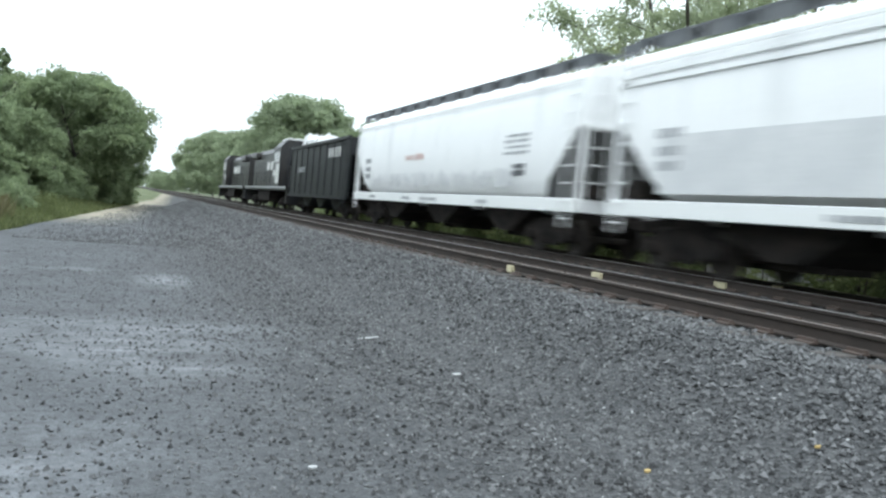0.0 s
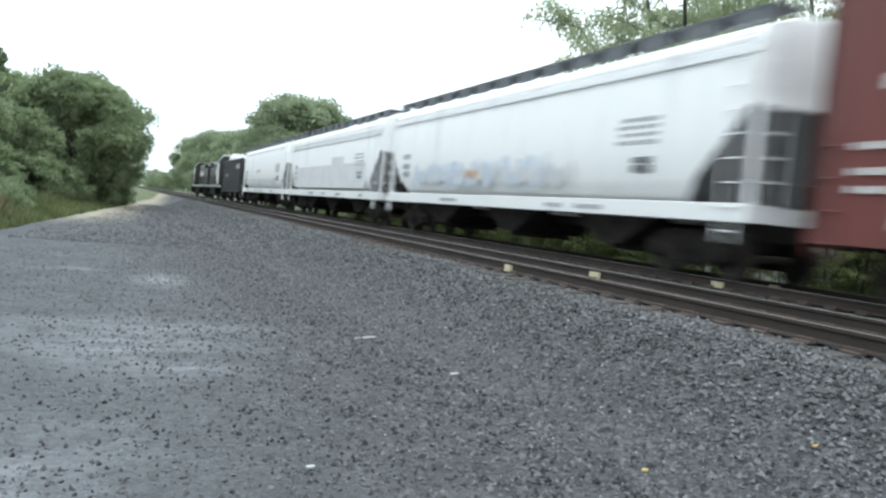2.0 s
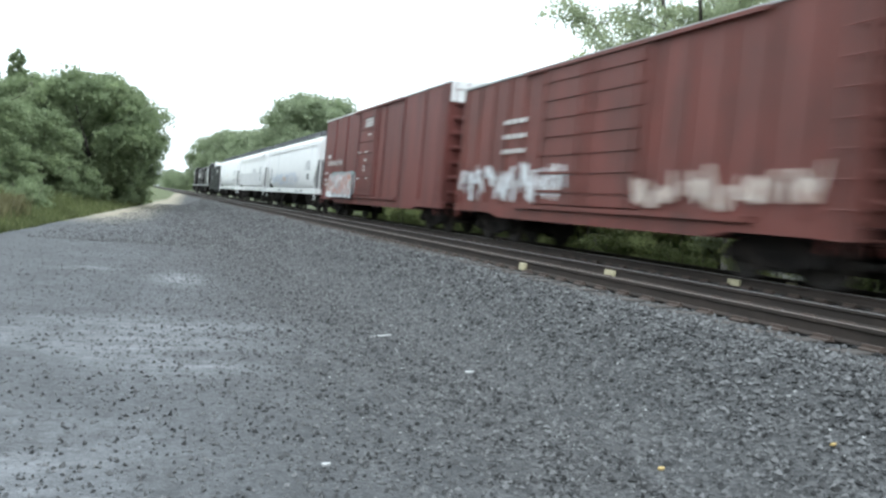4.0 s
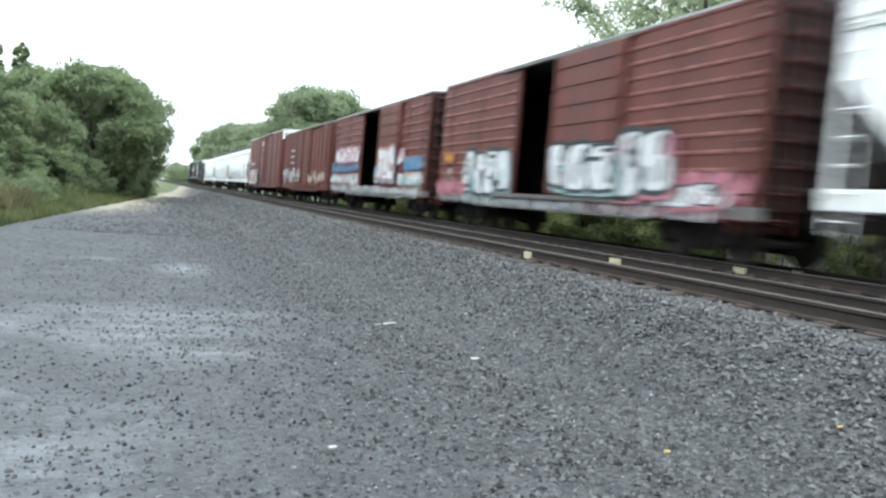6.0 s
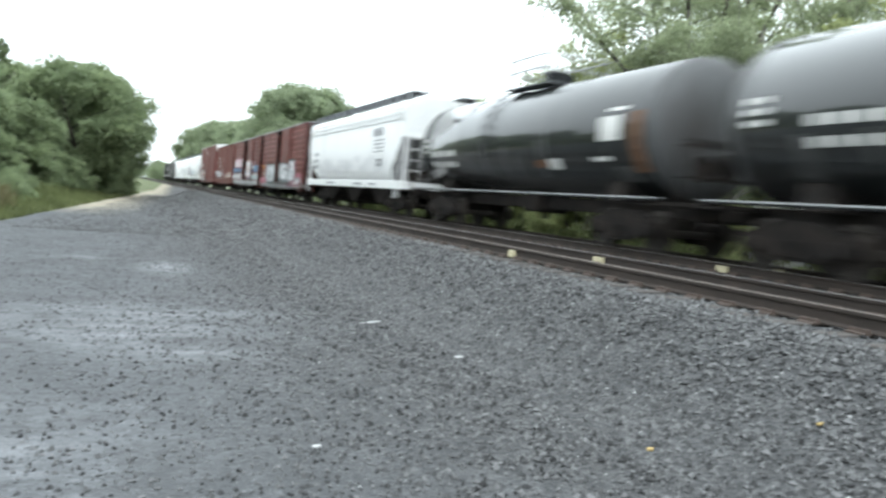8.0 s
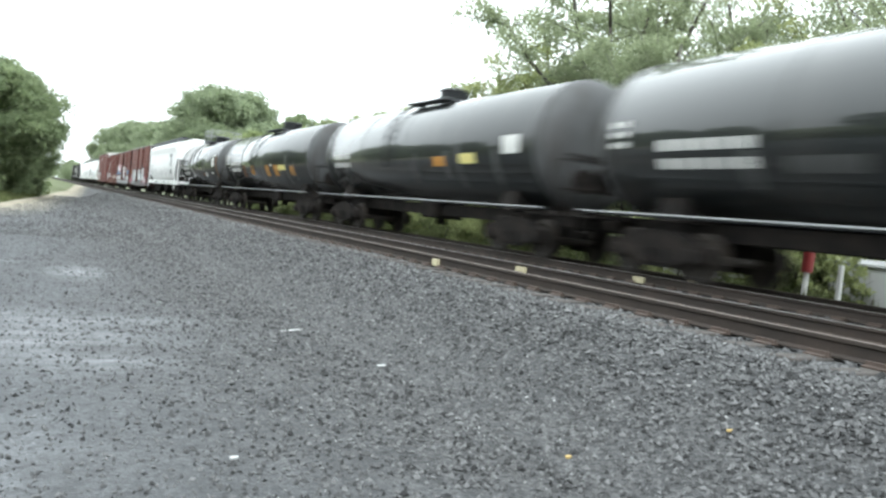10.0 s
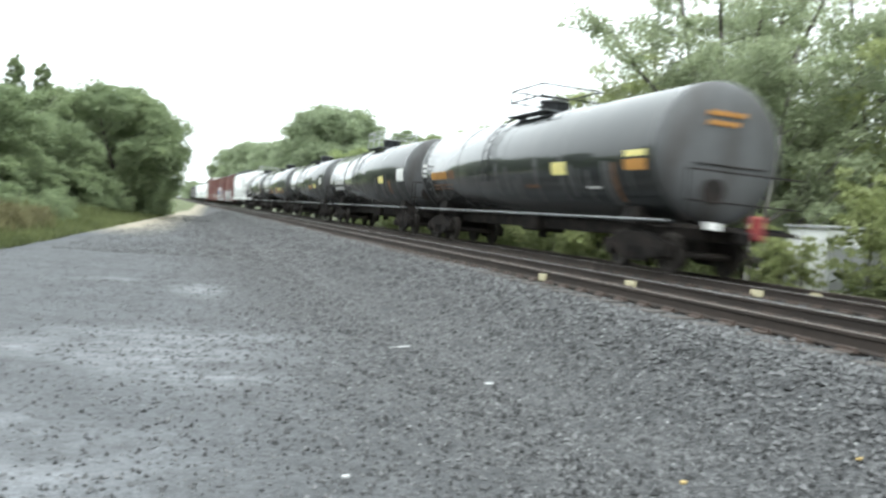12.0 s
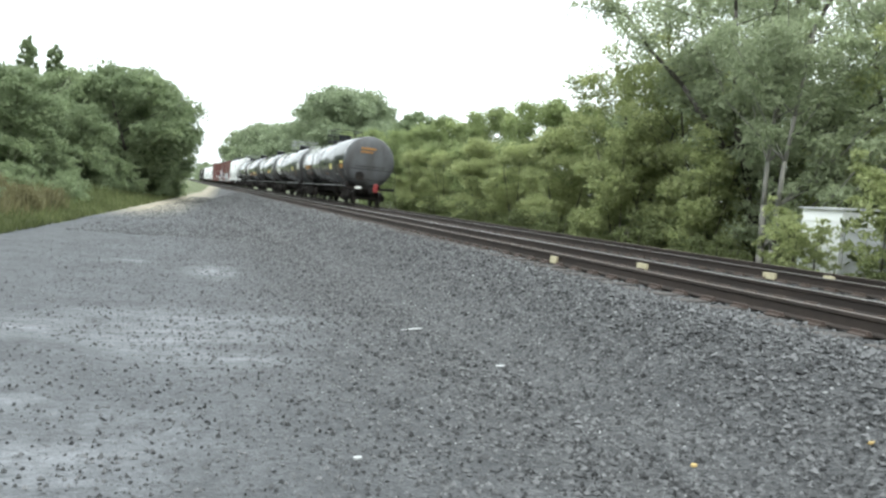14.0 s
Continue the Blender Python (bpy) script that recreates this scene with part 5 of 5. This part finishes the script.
def wood_soup(parent, height, spread, seed, trunks=1, r=0.16):
    rng = random.Random(seed)
    bm = B()
    tips = []
    for k in range(trunks):
        p = Vector((rng.uniform(-0.3, 0.3) * (trunks > 1), rng.uniform(-0.3, 0.3) * (trunks > 1), -0.15))
        stray = 0.35 if trunks == 2 else 1.0
        d = Vector((stray * rng.uniform(-0.18, 0.18), stray * rng.uniform(-0.18, 0.18), 1))
        rad = r
        for i in range(6):
            q = p + d * (height * 0.72 / 6)
            tube(bm, p, q, rad, 7, rad * 0.84)
            if i >= 1:
                for j in range(2):
                    a = rng.uniform(0, 6.283)
                    s = p
                    e = Vector((math.cos(a), math.sin(a), rng.uniform(0.5, 1.1)))
                    br = rad * 0.5
                    for n in range(3):
                        t = s + e * (spread * rng.uniform(0.22, 0.4))
                        tube(bm, s, t, br, 5, br * 0.65)
                        s, br = t, br * 0.65
                        tips.append(s)
                        e = e + Vector((rng.uniform(-0.4, 0.4), rng.uniform(-0.4, 0.4), rng.uniform(-0.1, 0.4)))
            p, rad = q, rad * 0.84
            d = d + Vector((stray * rng.uniform(-0.16, 0.16), stray * rng.uniform(-0.16, 0.16), 0))
        tips.append(p)
    part("trunk", bm, BARK, parent, smooth=True)
    return tips


def tree(label, height, spread, seed, leaf, count, size, low=0.25, trunks=1, airy=False, r=0.16):
    t = thing("tree", label, "tree", "trees along the line")
    tips = wood_soup(t, height, spread, seed, trunks, r)
    rng = random.Random(seed + 50)
    tips = [p for p in tips if math.hypot(p.x, p.y) < spread * 1.15 and p.z < height * 1.1]
    blobs = []
    if airy:
        for p in tips:
            if p.z > height * low and math.hypot(p.x, p.y) < spread * 1.4:
                q = spread * rng.uniform(0.11, 0.22)
                blobs.append((p.x, p.y, p.z, q, q, q * 0.7))
        for k in range(5):
            a = rng.uniform(0, 6.283)
            q = spread * rng.uniform(0.2, 0.36)
            blobs.append((spread * 0.4 * math.cos(a), spread * 0.4 * math.sin(a), height * (low + 0.5 * rng.random()), q, q, q * 0.5))
    else:
        # layered sprays over a rounded crown, with a loose inside
        mid, half = height * (1 + low) / 2, height * (1 - low) / 2
        for k in range(95):
            a, dz = rng.uniform(0, 6.283), rng.uniform(-0.95, 1.0)
            flat = math.sqrt(max(0.0, 1 - abs(dz) ** 2.6))
            out = rng.uniform(0.68, 0.96)
            q = spread * rng.uniform(0.13, 0.26)
            blobs.append((spread * out * flat * math.cos(a), spread * out * flat * math.sin(a), mid + half * 0.9 * dz * rng.uniform(0.85, 1.0), q * 1.15, q * 1.15, q * rng.uniform(0.65, 0.9)))
        for k in range(5):
            a = rng.uniform(0, 6.283)
            blobs.append((spread * 0.35 * math.cos(a), spread * 0.35 * math.sin(a), mid + half * rng.uniform(-0.6, 0.5), spread * 0.34, spread * 0.34, half * 0.3))
    leaf_soup("crown", blobs, count, size, seed, LEAF[leaf], t, 0.3, lift=0.35)
    return t


def forked_tree(label, seed, leaf, count, size):
    """A large tree whose stems part low and lean apart, leaves in loose sprays along them."""
    t = thing("tree", label, "tree", "trees along the line")
    rng = random.Random(seed)
    stems = (
        ((0, -0.3), (-0.5, 3.2), (-1.1, 5.0), (-1.4, 8.6), (-1.8, 12.0)), ((0.1, -0.3), (0.1, 3.4), (0.15, 5.6), (0.3, 8.5), (0.9, 12.6)),
        ((0.1, 2.2), (0.4, 3.6), (1.3, 5.0), (2.8, 6.8), (3.5, 9.6)), ((-0.2, 1.8), (-1.5, 4.5), (-2.9, 6.3), (-4.1, 7.5), (-5.2, 8.9)),
        ((0.15, 5.2), (0.9, 8.0), (2.1, 11.2)), ((-1.1, 5.0), (-0.3, 8.0), (0.0, 12.2)), ((0.2, 4.0), (2.4, 5.2), (4.4, 7.6)), ((-0.6, 4.0), (-2.3, 7.6), (-3.0, 10.6)),
    )
    bm, blobs = B(), []
    for stem in stems:
        rad, depth, lean = 0.15 if stem[0][1] < 3 else 0.1, 0.0, rng.uniform(-0.35, 0.35)
        at = Vector((stem[0][0], 0, stem[0][1]))
        for u, z in stem[1:]:
            depth += lean + rng.uniform(-0.3, 0.3)
            to = Vector((u, depth, z))
            tube(bm, at, to, rad, 7, rad * 0.74)
            if z > 3.3:
                for k in range(7):
                    foot = at.lerp(to, rng.random())
                    a = rng.uniform(0, 6.283)
                    way = Vector((math.cos(a), math.sin(a), rng.uniform(-0.1, 0.8))) * rng.uniform(0.6, 1.7)
                    tube(bm, foot, foot + way, rad * 0.3, 5, 0.012)
                    for far in (0.6, 1.0):
                        q = rng.uniform(0.34, 0.7)
                        p = foot + way * far
                        blobs.append((p.x, p.y, p.z, q, q, q * 0.8))
            at, rad = to, rad * 0.74
    part("trunk", bm, BARK, t, smooth=True)
    leaf_soup("crown", blobs, count, size, seed, LEAF[leaf], t, 0.15, lift=0.25)
    return t


def bush(label, height, spread, seed, leaf, count, size):
    t = thing("bush", label, "bush", "bushes along the line")
    rng = random.Random(seed)
    bm = B()
    for k in range(7):
        a = rng.uniform(0, 6.283)
        tube(bm, (0.1 * math.cos(a), 0.1 * math.sin(a), -0.2), (spread * 0.5 * math.cos(a), spread * 0.5 * math.sin(a), height * 0.75), 0.035, 5, 0.012)
    part("stem", bm, BARK, t)
    blobs = []
    for k in range(46):
        a, up = rng.uniform(0, 6.283), rng.uniform(0.08, 0.9)
        out = spread * rng.uniform(0.3, 0.86) * (1 - 0.55 * up * up)
        q = spread * rng.uniform(0.12, 0.25)
        blobs.append((out * math.cos(a), out * math.sin(a), height * up, q * 1.15, q * 1.15, q * rng.uniform(0.7, 1.0)))
    for k in range(5):
        blobs.append((rng.uniform(-0.25, 0.25) * spread, rng.uniform(-0.25, 0.25) * spread, height * rng.uniform(0.15, 0.7), spread * 0.3, spread * 0.3, height * 0.1))
    leaf_soup("crown", blobs, count, size, seed, LEAF[leaf], t, 0.3, lift=0.35)
    return t


def plant(proto, spots, seed):
    """Set the first at the first spot, and copies at the rest: (x, y, scale)."""
    rng = random.Random(seed)
    for k, (x, y, s) in enumerate(spots):
        m = pose(x, y, ground_z(x, y) - 0.03, 0, 0, rng.uniform(0, 360))
        if k == 0:
            proto.matrix_basis = m
        else:
            copy_thing(proto, m).scale = (s, s, s)


# woods on the near side, beyond the verge
# the last five are unseen, added to darken the tanks' reflections
plant(tree("dense dark green broadleaf tree beside the gravel", 8.4, 4.2, 31, "deep", 30000, 0.15, 0.1), [(-2.75, 56, 1), (-7.0, 58.5, 0.94), (-6.0, 66, 1.02), (-13, 58, 0.97), (-3.4, 69, 1.04), (-25, 33, 1.3), (-26, 23, 1.35), (-25.5, 12, 1.3), (-26, 1, 1.35), (-26, -10, 1.3)], 1)
plant(tree("full green broadleaf tree at the wood's edge", 6.4, 3.0, 32, "deep", 20000, 0.13, 0.06), [(-8.3, 46, 1), (-5.6, 50.5, 0.82), (-12.2, 42, 1.05), (-10, 60, 1.2), (-0.9, 60.5, 0.75)], 2)
plant(tree("narrow dark tree rising behind the wood", 12.9, 0.85, 33, "deep", 4200, 0.16, 0.5), [(-13.0, 80, 1), (-10.8, 80.5, 0.97), (-17, 66, 0.8)], 3)
plant(bush("low green bush at the foot of the wood", 2.6, 2.0, 34, "deep", 4500, 0.11), [(-7.6, 43.5, 1), (-4.6, 48.5, 1), (-2.9, 54, 0.9), (-10.2, 39.5, 1), (-1.5, 57.5, 0.85), (-0.4, 64, 0.9), (-13, 37, 1), (-5.8, 45.5, 0.8), (-3.3, 51, 0.8)], 4)

plant(bush("low rough shrub on the grassy verge", 1.1, 1.1, 35, "deep", 2600, 0.06), [(-5.2, 23.5, 1), (-6.6, 26.5, 1.2), (-4.9, 29.5, 0.9), (-3.9, 34, 0.9), (-7.4, 31.5, 1.3), (-4.4, 38, 1.1), (-8.6, 35, 1.4), (-6.1, 37, 1.2)], 14)

plant(bush("brownish clump of seeding weeds on the verge", 0.95, 0.9, 51, "weed", 2600, 0.05), [(-5.0, 21.5, 1), (-6.2, 22.8, 1.1), (-4.3, 25.5, 0.9), (-5.6, 27.5, 1.1), (-7.2, 25.2, 1.1), (-3.9, 29.5, 0.8), (-6.0, 30.5, 1)], 16)

# far side of the line
_fork = forked_tree("large grey-green tree with several leaning stems", 71, "silver", 30000, 0.085)
_fork.matrix_basis = pose(18.3, 21.4, ground_z(18.3, 21.4), 0, 0, -41)
plant(tree("grey-green tree standing behind the thicket", 15.0, 5.0, 41, "silver", 15000, 0.09, 0.2, 4, True, 0.15), [(21.6, 27.6, 1), (22.5, 19.5, 0.9), (21.5, 11.5, 1)], 5)
plant(tree("loose yellow-green tree beside the line", 10.0, 3.2, 42, "yellow", 18000, 0.085, 0.1, 3, True, 0.09), [(18.2, 28.0, 1), (18.4, 24.4, 1), (19.4, 14.5, 1), (19, 7.5, 1)], 6)
_slender = tree("slender green tree with pale trunk", 10.5, 3.0, 43, "silver", 14000, 0.085, 0.12, 2, True, 0.11)
[c for c in _slender.children if c.name.startswith("trunk")][0].data.materials[0] = BARK_PALE
plant(_slender, [(16.2, 18.7, 0.72), (19.6, 30.5, 0.75), (18.5, 10, 1)], 7)
plant(bush("leafy yellow-green bush beside the ballast", 5.6, 2.5, 44, "yellow", 18000, 0.085), [(16.6, 27, 1), (16.6, 32, 1.05), (16.6, 37, 0.95), (16.7, 42.5, 1.05), (16.8, 48.5, 0.95), (17.0, 22.5, 0.8), (16.9, 55, 1), (18.5, 12.6, 0.8), (21.6, 17.0, 0.9), (20.4, 19.6, 1.05), (21.2, 14.8, 0.95), (20.4, 22.6, 1)], 8)
plant(bush("tall green thicket along the line", 8.2, 3.2, 45, "mid", 22000, 0.11), [(18.9, 40, 1), (18.9, 46.5, 1), (19.0, 53, 1), (18.9, 34, 0.9), (19.0, 60, 1), (19, 68, 1), (19, 77, 1.05), (19, 87, 1.1), (19, 98, 1), (24.5, 31, 1), (24.5, 25, 0.95), (25, 19, 1), (24, 37.5, 1), (24.5, 13, 1)], 9)
plant(bush("low green undergrowth below the ballast", 1.9, 1.6, 46, "under", 3600, 0.09), [(15.2 + 0.5 * math.sin(y * 2.3), y, 0.55 + 0.45 * math.sin(y * 1.7) ** 2) for y in (8.4, 11.2, 13.2, 18.9, 20.6, 23.2, 26, 29, 32, 35, 38, 41, 44, 47, 50, 53, 57)] + [(17.0, 14.9, 1.2), (17.6, 13.2, 1.4)], 10)
plant(tree("thin sapling with pale leaves before the shed", 4.2, 1.15, 52, "yellow", 1700, 0.08, 0.25, 2, True, 0.03), [(15.0, 13.9, 1), (14.9, 16.75, 0.7), (14.7, 15.8, 0.62), (14.6, 15.2, 0.55), (15.0, 13.0, 0.95), (15.1, 11.3, 0.7)], 15)
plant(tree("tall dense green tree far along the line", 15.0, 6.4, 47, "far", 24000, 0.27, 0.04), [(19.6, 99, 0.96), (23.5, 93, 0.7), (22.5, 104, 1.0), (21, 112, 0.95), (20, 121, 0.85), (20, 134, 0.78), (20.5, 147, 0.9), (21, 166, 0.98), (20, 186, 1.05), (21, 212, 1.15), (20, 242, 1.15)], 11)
plant(tree("dark dense tree far along the line", 10.6, 2.9, 48, "deep", 9000, 0.2, 0.1), [(21.9, 75, 1), (23.5, 82, 0.9), (20, 270, 1), (20, 300, 1)], 12)
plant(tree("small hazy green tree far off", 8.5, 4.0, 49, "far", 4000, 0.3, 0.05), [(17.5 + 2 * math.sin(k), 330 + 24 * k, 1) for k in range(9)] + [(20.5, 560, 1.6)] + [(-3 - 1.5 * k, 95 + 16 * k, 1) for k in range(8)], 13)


def far_woods():
    rng = np.random.default_rng(9)
    blobs = [(x, 620 + 60 * math.sin(x * 0.07), 5.0, 16, 10, 5 + 3 * rng.random()) for x in range(-260, 420, 14)]
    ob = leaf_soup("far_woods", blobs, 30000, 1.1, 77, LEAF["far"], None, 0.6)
    tagged(ob, "hazy far line of woods on the horizon", "woods", kind="stuff")


far_woods()


def blades(name, count, place, h0, h1, width, mat, label, category, seed):
    rng = np.random.default_rng(seed)
    V, F = [], []
    for k in range(count):
        x, y, s = place(rng)
        a, ln = rng.random() * 6.283, rng.normal(size=2) * 0.28
        h = (h0 + (h1 - h0) * rng.random()) * s
        z = ground_z(x, y) - 0.03
        dx, dy = width * math.cos(a), width * math.sin(a)
        i = len(V)
        V += [(x - dx, y - dy, z), (x + dx, y + dy, z), (x + dx * 0.8 + ln[0] * h * 0.4, y + dy * 0.8 + ln[1] * h * 0.4, z + h * 0.6),
              (x - dx * 0.8 + ln[0] * h * 0.4, y - dy * 0.8 + ln[1] * h * 0.4, z + h * 0.6), (x + ln[0] * h, y + ln[1] * h, z + h)]
        F += [(i, i + 1, i + 2, i + 3), (i + 3, i + 2, i + 4)]
    return tagged(soup(name, V, F, mat), label, category, kind="stuff")


def verge_place(rng):
    y = 15 + 60 * rng.random() ** 1.5
    v = -14 * rng.random() ** 1.6
    return verge_x(y) + v, y, 0.35 + 0.65 * min(1.0, -v / 2.5)


def weed_place(rng):
    y = 18 + 12 * rng.random()
    return verge_x(y) - 0.8 - 3.2 * rng.random(), y, 1.0


def far_verge_place(rng):
    y = 6 + 60 * rng.random() ** 1.4
    return 13.3 + 2.6 * rng.random(), y, 0.5 + 0.5 * rng.random()


blades("grass", 34000, verge_place, 0.25, 0.8, 0.022, GRASS, "rough green verge grass", "grass", 1)
blades("weeds", 2000, weed_place, 0.35, 1.05, 0.018, WEED, "tall brownish seeding weeds", "weeds", 2)
blades("trackside_grass", 9000, far_verge_place, 0.2, 0.6, 0.02, GRASS, "rough green grass below the ballast", "grass", 3)

# ---- a shed and marker posts beyond the line ----


def shed():
    t = thing("equipment_shed", "white boarded equipment shed half hidden by foliage", "shed")
    x, y = 15.6, 15.95
    t.matrix_basis = pose(x, y, ground_z(x, y), 0, 0, 4)
    wall = part("front_wall", box(B(), -0.05, 0.05, -0.62, 0.62, -0.2, 2.3), SHED_WHITE, t)
    for k in range(10):
        z = 0.02 + 0.22 * k
        bm = B()
        prism(bm, [(-0.05, z), (-0.075, z), (-0.056, z + 0.215), (-0.05, z + 0.215)], -0.62, 0.62, "y")
        part("board", bm, SHED_WHITE, wall)
    for y0, y1 in ((-0.62, -0.54), (0.54, 0.62)):
        part("side_wall", box(B(), 0.05, 1.0, y0, y1, -0.2, 2.28), SHED_WHITE, t)
    part("back_wall", box(B(), 1.0, 1.1, -0.62, 0.62, -0.2, 2.28), SHED_WHITE, t)
    part("roof", prism(B(), [(-0.13, 2.3), (-0.13, 2.34), (1.2, 2.42), (1.2, 2.37)], -0.68, 0.68, "y"), SHED_GREY, t)
    u = thing("equipment_cabinet", "grey metal equipment cabinet beside the white shed", "cabinet")
    x, y = 16.1, 14.75
    u.matrix_basis = pose(x, y, ground_z(x, y), 0, 0, 4)
    part("cabinet_body", box(B(), -0.4, 0.5, -0.55, 0.55, -0.1, 1.9, 0.03), SHED_GREY, u)
    for y0, y1 in ((-0.5, -0.01), (0.01, 0.5)):
        part("cabinet_door", box(B(), -0.425, -0.403, y0, y1, 0.15, 1.8, 0.008), SHED_GREY, u)
    w = thing("equipment_box", "pale grey low equipment box behind the marker posts", "cabinet")
    x, y = 16.4, 10.9
    w.matrix_basis = pose(x, y, ground_z(x, y), 0, 0, 4)
    part("box_body", box(B(), -0.45, 0.6, -1.0, 0.9, -0.1, 1.55, 0.03), SHED_GREY, w)
    part("box_lid", prism(B(), [(-0.52, 1.552), (-0.52, 1.6), (0.07, 1.7), (0.66, 1.6), (0.66, 1.552)], -1.06, 0.96, "y"), SHED_GREY, w)
    for y0, y1 in ((-0.95, -0.06), (-0.04, 0.85)):
        door = part("box_door", box(B(), -0.475, -0.453, y0, y1, 0.12, 1.45, 0.008), SHED_GREY, w)
        part("handle", box(B(), -0.5, -0.476, y1 - 0.14, y1 - 0.1, 0.7, 0.86, 0.004), MID_GREY, door)


shed()


def post(x, y, top, red, label):
    t = thing("marker_post", label, "post", "marker posts")
    z = ground_z(x, y)
    t.matrix_basis = pose(x, y, z, 0, 2 if red else 0, 0)
    mid = top - z if not red else top - z - 0.42
    bm = B()
    tube(bm, (0, 0, -0.1), (0, 0, mid), 0.055, 10)
    part("post_body", bm, LETTER, t)
    if red:
        part("post_top", tube(B(), (0, 0, mid), (0, 0, mid + 0.42), 0.11, 12), RED_LAMP, t, "red painted top")


post(13.5, 10.5, 0.76, True, "white marker post with a red top")
post(13.5, 9.75, 0.56, False, "plain white marker post beside the line")

# ---- what moves ----


def motions():
    for car, back in CARS:
        walk(car, [(t, pose(TRACK_FAR, s - back, 0)) for t, s in RUN])
    # wheels turn with the way that the train has gone
    ts = [k / FPS for k in range(int(14 * FPS) + 1)]
    way = np.interp(ts, [t for t, _ in RUN], [s for _, s in RUN])
    front, rear = WHEELSETS[0]
    for wheel, y in ((front, 0.9), (rear, -0.9)):
        walk(wheel, [(t, pose(0, y, 0.42, -math.degrees(s / 0.42) % 360)) for t, s in zip(ts, way)])
    for pair in WHEELSETS[1:]:
        for wheel, lead in zip(pair, (front, rear)):
            wheel.rotation_mode = "QUATERNION"
            keys = wheel.animation_data_create()
            keys.action = lead.animation_data.action
            keys.action_slot = lead.animation_data.action_slot


motions()
